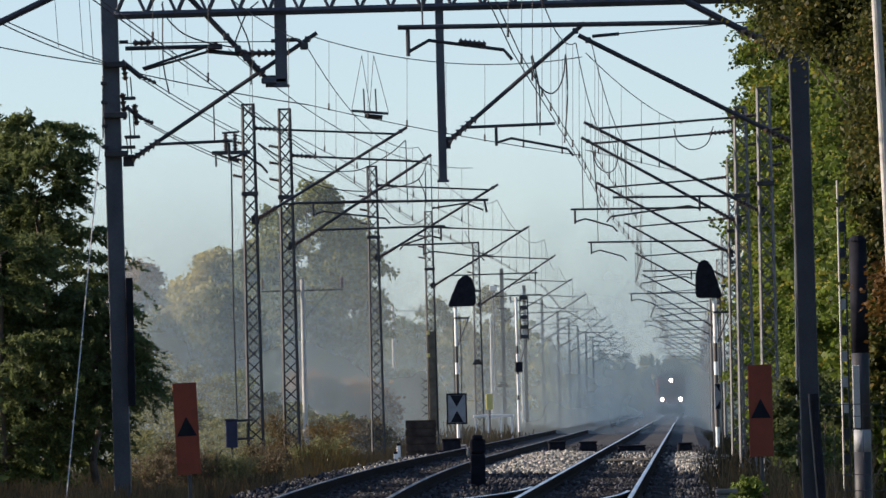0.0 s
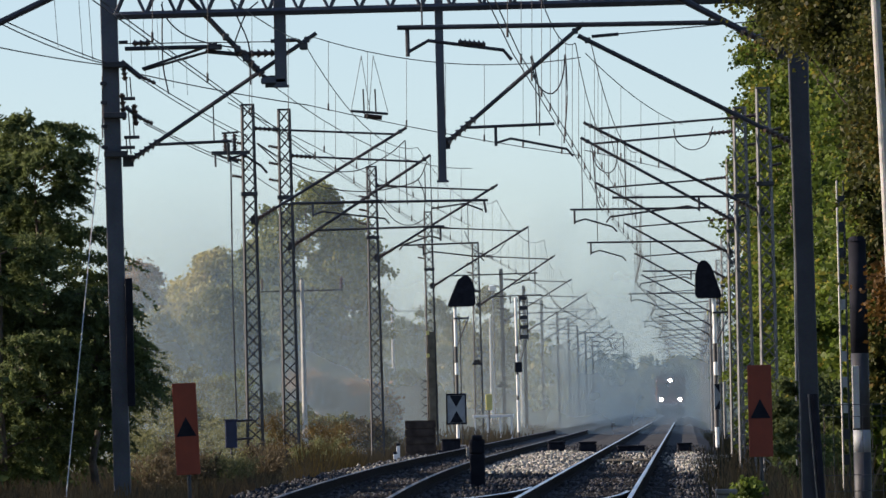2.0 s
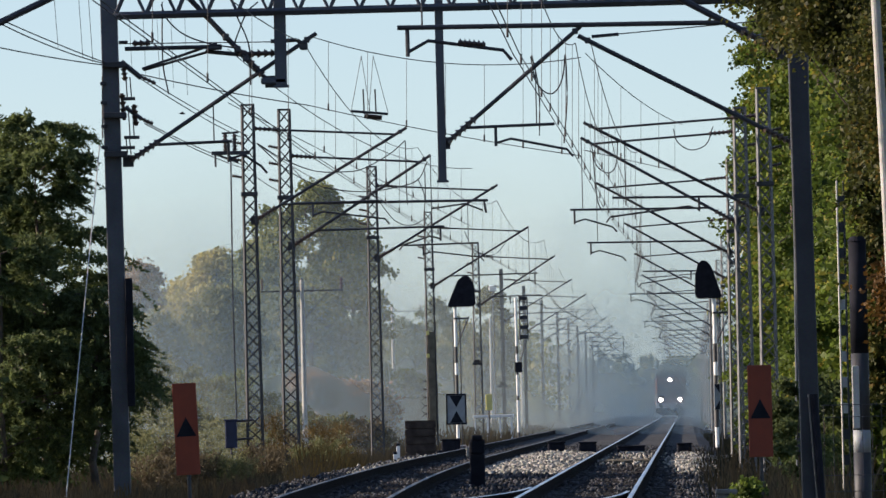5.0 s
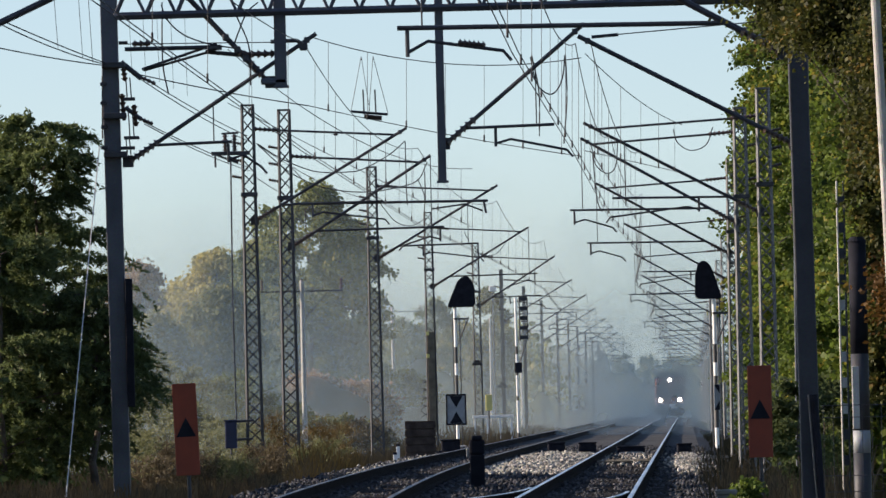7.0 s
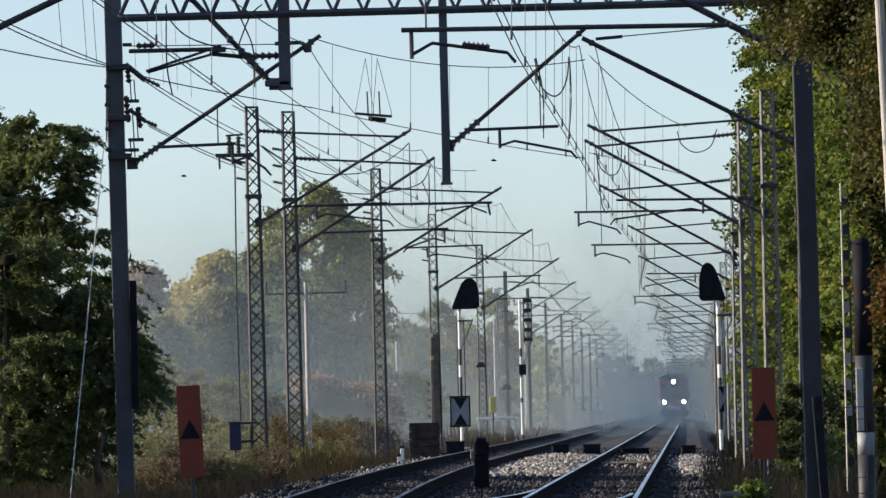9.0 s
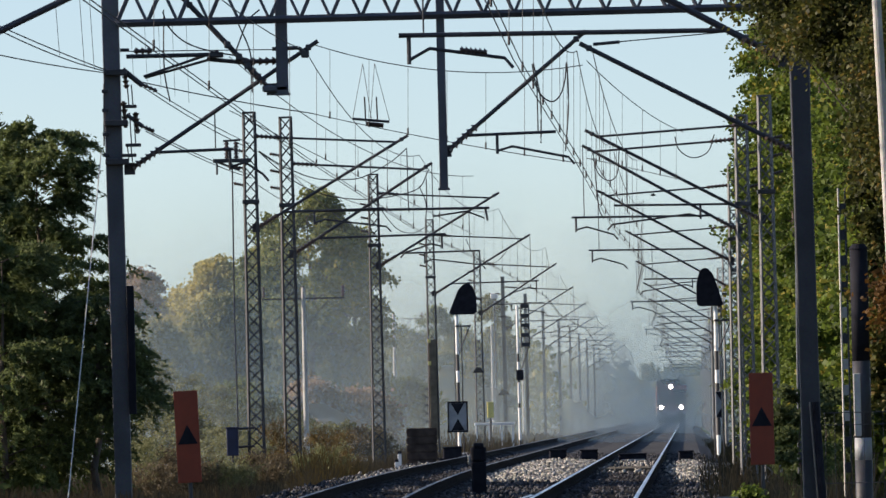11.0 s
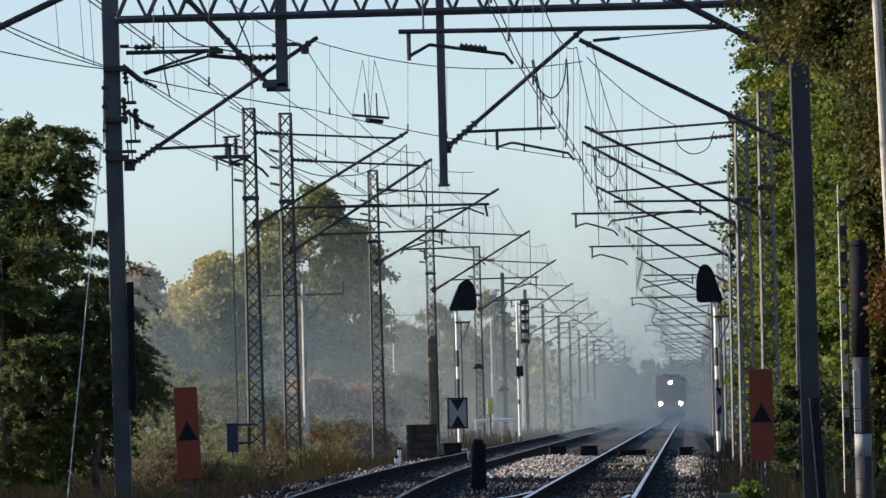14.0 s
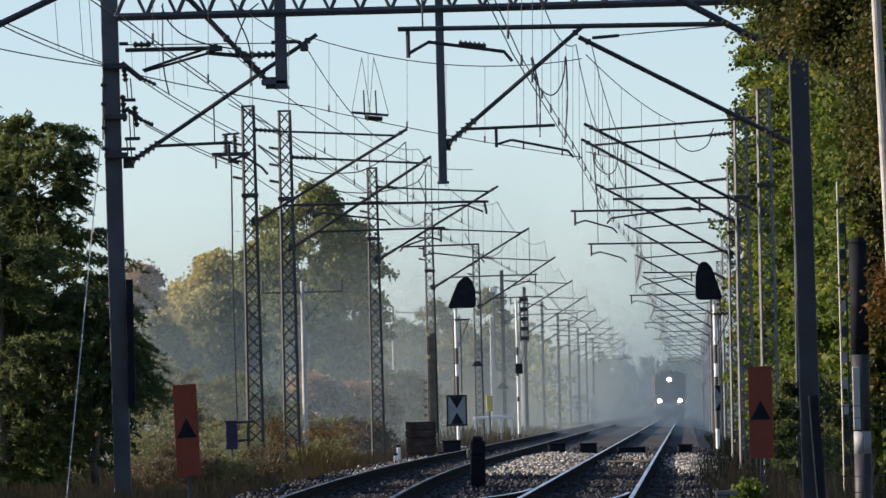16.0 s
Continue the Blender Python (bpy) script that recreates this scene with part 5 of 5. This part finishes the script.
def grass(name, x0, x1, y0, y1, n, h, seed, label, mat, wide=1.0):
    """Upright dry blades and stalks."""
    rng = np.random.default_rng(seed)
    y = rng.uniform(y0, y1, n)
    x = np.array([left_track(v) for v in y]) + rng.uniform(x0, x1, n) if x1 < 0 else np.array([right_track(v) for v in y]) + rng.uniform(x0, x1, n)
    clump = np.array([noise.noise((a * 0.5, b * 0.12, seed)) for a, b in zip(x, y)])
    hh = h * rng.uniform(0.25, 1.0, n) ** 1.3 * np.clip(0.6 + 1.5 * clump, 0.12, 1.6)
    lean = rng.normal(0, 0.22, (n, 2)) * hh[:, None]
    w = rng.uniform(0.004, 0.012, n) * wide
    base = np.stack([x, y, np.full(n, -0.64)], 1)
    top = base + np.stack([lean[:, 0], lean[:, 1], hh], 1)
    side = np.stack([w, np.zeros(n), np.zeros(n)], 1)
    v = np.stack([base - side, base + side, top + side * 0.7, top - side * 0.7], 1).reshape(-1, 3)
    me = bpy.data.meshes.new(name)
    me.from_pydata(v, [], np.arange(4 * n).reshape(-1, 4).tolist())
    me.materials.append(mat)
    ob = tagged(new(name, me), label, "grass", kind="stuff")
    ob.matrix_world = TURN
    return ob


grass("grass", -9.5, -2.6, 128, 330, 85000, 0.5, 3, "tall dry brown grass and weeds beside the track", DRY_GRASS)
grass("weeds", -3.6, -2.5, 200, 226, 2200, 0.9, 8, "yellowing tall weeds beside the track", WEED)
grass("weeds", -6.5, -3.8, 190, 240, 6000, 0.6, 9, "rusty brown weeds at the mast feet", DRY_GRASS)
grass("weeds", 2.0, 4.2, 126, 172, 5000, 1.0, 10, "beige dead stalks in the verge", DRY_GRASS)
grass("weeds", 1.9, 4.2, 122, 134, 3000, 0.6, 14, "pale dead stalks and seed heads in the verge", DRY_GRASS)
grass("grass", -9.0, -1.75, 330, 560, 16000, 0.75, 12, "pale brown grass along the far verge", DRY_GRASS, 2.5)
grass("grass", 2.4, 8.0, 300, 520, 14000, 0.5, 13, "brown grass along the far verge, shade put into its colour", SHADE_GRASS, 2.5)
grass("grass", 1.75, 8, 110, 300, 34000, 0.6, 4, "brown grass under the trees, shade put into its colour", SHADE_GRASS)


# ---- right edge: poles ----
def pale_pole():
    t = thing("utility_pole", 4.59, 95, -0.6, "pale weathered concrete pole among autumn leaves", "utility pole", ry=-0.5, mid=5)
    part("shaft", rod((0.17, 0, 0), (0.0, 0, 7.5), 0.06, 0.045, 12), CONCRETE, t)
    return t


pale_pole()


def banded_post():
    t = thing("level_post", 5.40, 117, -0.6, "dark round steel post with pale painted bands", "post", mid=2)
    for za, zb, mat in ((0.0, 1.22, STEEL), (1.22, 1.51, SIGN_GREY), (1.51, 2.5, STEEL), (2.5, 3.95, BLACK)):
        part("band", rod((0, 0, za), (0, 0, zb), 0.115, sides=20), mat, t, smooth=True)
    # sunlit left side of the post, laid on as a pale strip
    part("sunlit_strip", box((-0.112, -0.125, 1.53), (-0.02, -0.095, 2.34), 0.01), CONCRETE, t, "pale strip for the sunlit left side of the post")
    part("cap", rod((0, 0, 3.95), (0, 0, 4.01), 0.13, 0.08, 16), BLACK, t)
    return t


banded_post()


def slim_mast():
    t = thing("lineside_mast", 6.22, 140, -0.6, "slim concrete mast with square openings, sunlit left side coloured pale", "mast", mid=2.5)
    # left rail pale, right rail dark: the side light is put into the colours
    part("rail", box((-0.075, -0.08, 0.4), (-0.05, 0.08, 5.3), 0.008), CONCRETE, t)
    part("rail", box((0.03, -0.08, 0.4), (0.055, 0.08, 5.3), 0.008), LATTICE, t)
    for k in range(12):
        part("rung", box((-0.05, -0.05, 0.5 + k * 0.4), (0.03, 0.05, 0.66 + k * 0.4)), CONCRETE if k in (3, 4, 5, 7) else LATTICE, t)
    part("footing", box((-0.2, -0.2, -0.2), (0.2, 0.2, 0.4), 0.02), CONCRETE, t)
    return t


slim_mast()


def mesh_fence():
    t = thing("wire_fence", 5.6, 112, -0.6, "thin dark wire fence panel below the trees", "fence")
    for k in range(14):
        part("fence_bar", rod((-0.85 + k * 0.12, 0, 0), (-0.85 + k * 0.12, 0, 1.86), 0.0035, sides=5), TUBE, t)
    for z in (0.35, 0.6, 0.78, 0.98, 1.7, 1.85):
        part("fence_bar", rod((-0.87, 0.01, z), (0.75, 0.01, z), 0.005, sides=5), TUBE, t)
    return t


mesh_fence()


# ---- stones and sleepers ----
def stones(name, where, n, size, seed, mat, label):
    """Angular broken stones, each an island of its own."""
    rng = np.random.default_rng(seed)
    base = np.array([(1, 0, 0), (-1, 0, 0), (0, 1, 0), (0, -1, 0), (0, 0, 1), (0, 0, -1)], float)
    tri = np.array([(0, 2, 4), (2, 1, 4), (1, 3, 4), (3, 0, 4), (2, 0, 5), (1, 2, 5), (3, 1, 5), (0, 3, 5)])
    p = np.array([where(rng) for k in range(n)])
    q = rng.normal(0, 1, (n, 4))
    q /= np.linalg.norm(q, axis=1)[:, None]
    w, x, y, z = q.T
    rot = np.stack([1 - 2 * (y * y + z * z), 2 * (x * y - z * w), 2 * (x * z + y * w), 2 * (x * y + z * w), 1 - 2 * (x * x + z * z), 2 * (y * z - x * w), 2 * (x * z - y * w), 2 * (y * z + x * w), 1 - 2 * (x * x + y * y)], 1).reshape(n, 3, 3)
    local = base[None] * rng.uniform(0.55, 1.25, (n, 6, 3)) * (size * rng.uniform(0.6, 1.3, (n, 1, 1)))
    v = np.einsum("nij,nkj->nki", rot, local) + p[:, None]
    me = bpy.data.meshes.new(name)
    f = (tri[None] + (np.arange(n) * 6)[:, None, None]).reshape(-1)
    me.vertices.add(6 * n)
    me.vertices.foreach_set("co", v.ravel())
    me.loops.add(len(f))
    me.loops.foreach_set("vertex_index", f.astype(np.int32))
    me.polygons.add(len(f) // 3)
    me.polygons.foreach_set("loop_start", np.arange(0, len(f), 3, dtype=np.int32))
    me.update(calc_edges=True)
    me.materials.append(mat)
    ob = tagged(new(name, me), label, "ballast", kind="stuff")
    ob.matrix_world = TURN
    return ob


def on_bed(r):
    y = 112 + 200 * r.uniform() ** 1.3
    x = r.uniform(left_track(y) - 2.1, right_track(y) + 2.1)
    return (x, y, -0.21 + r.uniform(-0.02, 0.03))


def between(r):
    y = r.uniform(186, 258)
    a, b = left_track(y) + 0.95, right_track(y) - 1.0
    f = r.uniform()
    return (a + (b - a) * f, y, -0.24 + 0.09 * math.sin(math.pi * f) * (0.6 + 0.8 * noise.noise((a * 0.8, y * 0.2, 1))) + r.uniform(0, 0.05))


def shoulder(r):
    y = r.normal(228, 15)
    f = r.normal(0.5, 0.3)
    return (right_track(y) + 1.25 + 0.75 * f, y, -0.22 - 0.12 * max(0.0, f - 0.6) + 0.04 * noise.noise((f * 3, y * 0.3, 2)) + r.uniform(0, 0.05))


def in_track(r):
    y = r.uniform(205, 258)
    return (right_track(y) + r.uniform(-0.6, 0.6), y, -0.17 + r.uniform(0, 0.04))


def left_shoulder(r):
    y = r.uniform(185, 262)
    return (left_track(y) - 1.0 - abs(r.normal(0, 0.3)), y, -0.2 + r.uniform(0, 0.04))


stones("old_ballast", on_bed, 20000, 0.045, 11, OLD_STONE, "dark oily crushed stones between and under the rails")
stones("fresh_ballast", between, 9000, 0.065, 12, STONE, "pale fresh ballast heaped between the two tracks")
stones("fresh_ballast", shoulder, 2800, 0.06, 13, STONE, "pale fresh ballast heaped on the track shoulder")
stones("fresh_ballast", in_track, 180, 0.05, 14, STONE, "pale stones scattered between the rails")
stones("fresh_ballast", left_shoulder, 1700, 0.04, 15, STONE, "pale stones along the outer rail")


def sleepers(parent, centre):
    bm = bmesh.new()
    add_box(bm, (-1.25, -0.13, -0.36), (1.25, 0.13, -0.185), 0.02)
    me = bpy.data.meshes.new("sleeper")
    bm.to_mesh(me)
    bm.free()
    me.materials.append(SLEEPER)
    for k in range(170):
        y = 113 + 0.62 * k
        ob = new("sleeper", me)
        ob.parent = parent
        ob.matrix_local = pose(centre(y), y, 0.006 * math.sin(k * 2.3), 0, 0, -1.4)


sleepers(TRACK_LEFT, left_track)
sleepers(TRACK_RIGHT, right_track)


# ---- smoke and haze, as see-through sheets ----
def smoke_haze_material(name, amount, seed, height, edge):
    """Sheet standing in for lit smoke and haze: uneven, thicker near the ground, fading at its borders."""
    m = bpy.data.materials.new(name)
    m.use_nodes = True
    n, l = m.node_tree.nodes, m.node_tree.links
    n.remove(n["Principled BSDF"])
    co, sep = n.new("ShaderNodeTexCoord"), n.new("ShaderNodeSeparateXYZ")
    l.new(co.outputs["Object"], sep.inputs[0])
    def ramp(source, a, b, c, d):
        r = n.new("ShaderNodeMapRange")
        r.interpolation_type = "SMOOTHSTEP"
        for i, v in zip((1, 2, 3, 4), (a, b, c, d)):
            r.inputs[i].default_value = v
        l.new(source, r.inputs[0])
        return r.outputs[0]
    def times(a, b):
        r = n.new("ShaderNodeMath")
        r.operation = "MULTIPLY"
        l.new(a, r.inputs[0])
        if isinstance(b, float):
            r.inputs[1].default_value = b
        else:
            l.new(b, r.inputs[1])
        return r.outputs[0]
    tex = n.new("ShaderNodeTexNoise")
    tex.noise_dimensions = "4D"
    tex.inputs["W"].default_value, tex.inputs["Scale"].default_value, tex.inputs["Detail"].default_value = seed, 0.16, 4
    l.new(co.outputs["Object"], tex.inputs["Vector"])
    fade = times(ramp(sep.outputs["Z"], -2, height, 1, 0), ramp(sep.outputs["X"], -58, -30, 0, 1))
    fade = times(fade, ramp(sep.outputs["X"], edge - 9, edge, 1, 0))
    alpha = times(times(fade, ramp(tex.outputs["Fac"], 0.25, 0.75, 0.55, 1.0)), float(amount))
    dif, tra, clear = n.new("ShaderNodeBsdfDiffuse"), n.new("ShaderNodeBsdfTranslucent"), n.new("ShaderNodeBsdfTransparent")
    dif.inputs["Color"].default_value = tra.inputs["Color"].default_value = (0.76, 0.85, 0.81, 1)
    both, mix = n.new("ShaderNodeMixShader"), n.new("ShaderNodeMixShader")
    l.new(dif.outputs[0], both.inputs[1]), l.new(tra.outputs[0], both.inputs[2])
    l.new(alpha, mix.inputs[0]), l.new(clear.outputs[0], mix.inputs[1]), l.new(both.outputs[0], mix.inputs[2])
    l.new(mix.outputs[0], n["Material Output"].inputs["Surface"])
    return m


HAZE_SHEETS = []
# stacked sheets at set depths pale the far things, in place of hazy air
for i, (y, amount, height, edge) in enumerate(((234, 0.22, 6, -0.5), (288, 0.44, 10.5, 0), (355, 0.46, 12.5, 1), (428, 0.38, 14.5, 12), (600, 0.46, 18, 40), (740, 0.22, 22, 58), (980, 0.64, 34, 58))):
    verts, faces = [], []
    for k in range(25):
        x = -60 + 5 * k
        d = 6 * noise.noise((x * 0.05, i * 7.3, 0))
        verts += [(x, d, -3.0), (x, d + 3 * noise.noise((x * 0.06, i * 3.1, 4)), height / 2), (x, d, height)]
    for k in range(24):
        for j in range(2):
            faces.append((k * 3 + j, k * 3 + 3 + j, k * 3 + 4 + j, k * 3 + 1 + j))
    ob = mesh_object("smoke_haze_sheet", verts, faces, smoke_haze_material("smoke_haze_veil", amount, i * 3.7, height, edge), smooth=True)
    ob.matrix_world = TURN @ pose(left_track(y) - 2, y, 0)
    HAZE_SHEETS.append(tagged(ob, "thin see-through sheet standing in for drifting blue-grey smoke and haze", "smoke", "smoke banks", "stuff"))


def motions():
    # two birds: one glides across to the wood, one comes down into the trees
    walk(BIRDS[0], [(t, TURN @ pose(x, 400, z, 0, 0, 10)) for t, x, z in ((0, -30, 11.5), (3.8, -15.7, 14.2), (8.1, -1.0, 12.55), (8.7, 1.05, 12.25), (12.2, 13.5, 10.0), (16, 26, 8.0))])
    walk(BIRDS[1], [(t, TURN @ pose(x, y, z, 0, 0, 10)) for t, x, y, z in ((0, -40, 400, 12), (7.5, -18.2, 400, 11.5), (8.6, -13.3, 400, 11.4), (9.0, -11.6, 400, 11.4), (9.2, -11.35, 402, 11.2), (11.2, -6.6, 444, 9.0), (16, -6.6, 444, 9.0))])
    rows = [(t, 914 - 5.5 * t) for t in (0, 4, 8, 12, 16)]
    walk(LOCO, [(t, TURN @ pose(right_track(y), y, 0, 0, 0, -1.54)) for t, y in rows])
    for i, s in enumerate(HAZE_SHEETS):
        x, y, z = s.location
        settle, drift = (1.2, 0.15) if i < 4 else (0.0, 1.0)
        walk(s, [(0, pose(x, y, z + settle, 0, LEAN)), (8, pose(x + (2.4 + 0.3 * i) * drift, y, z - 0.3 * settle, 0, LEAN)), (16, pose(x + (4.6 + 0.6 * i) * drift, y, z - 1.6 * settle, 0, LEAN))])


motions()
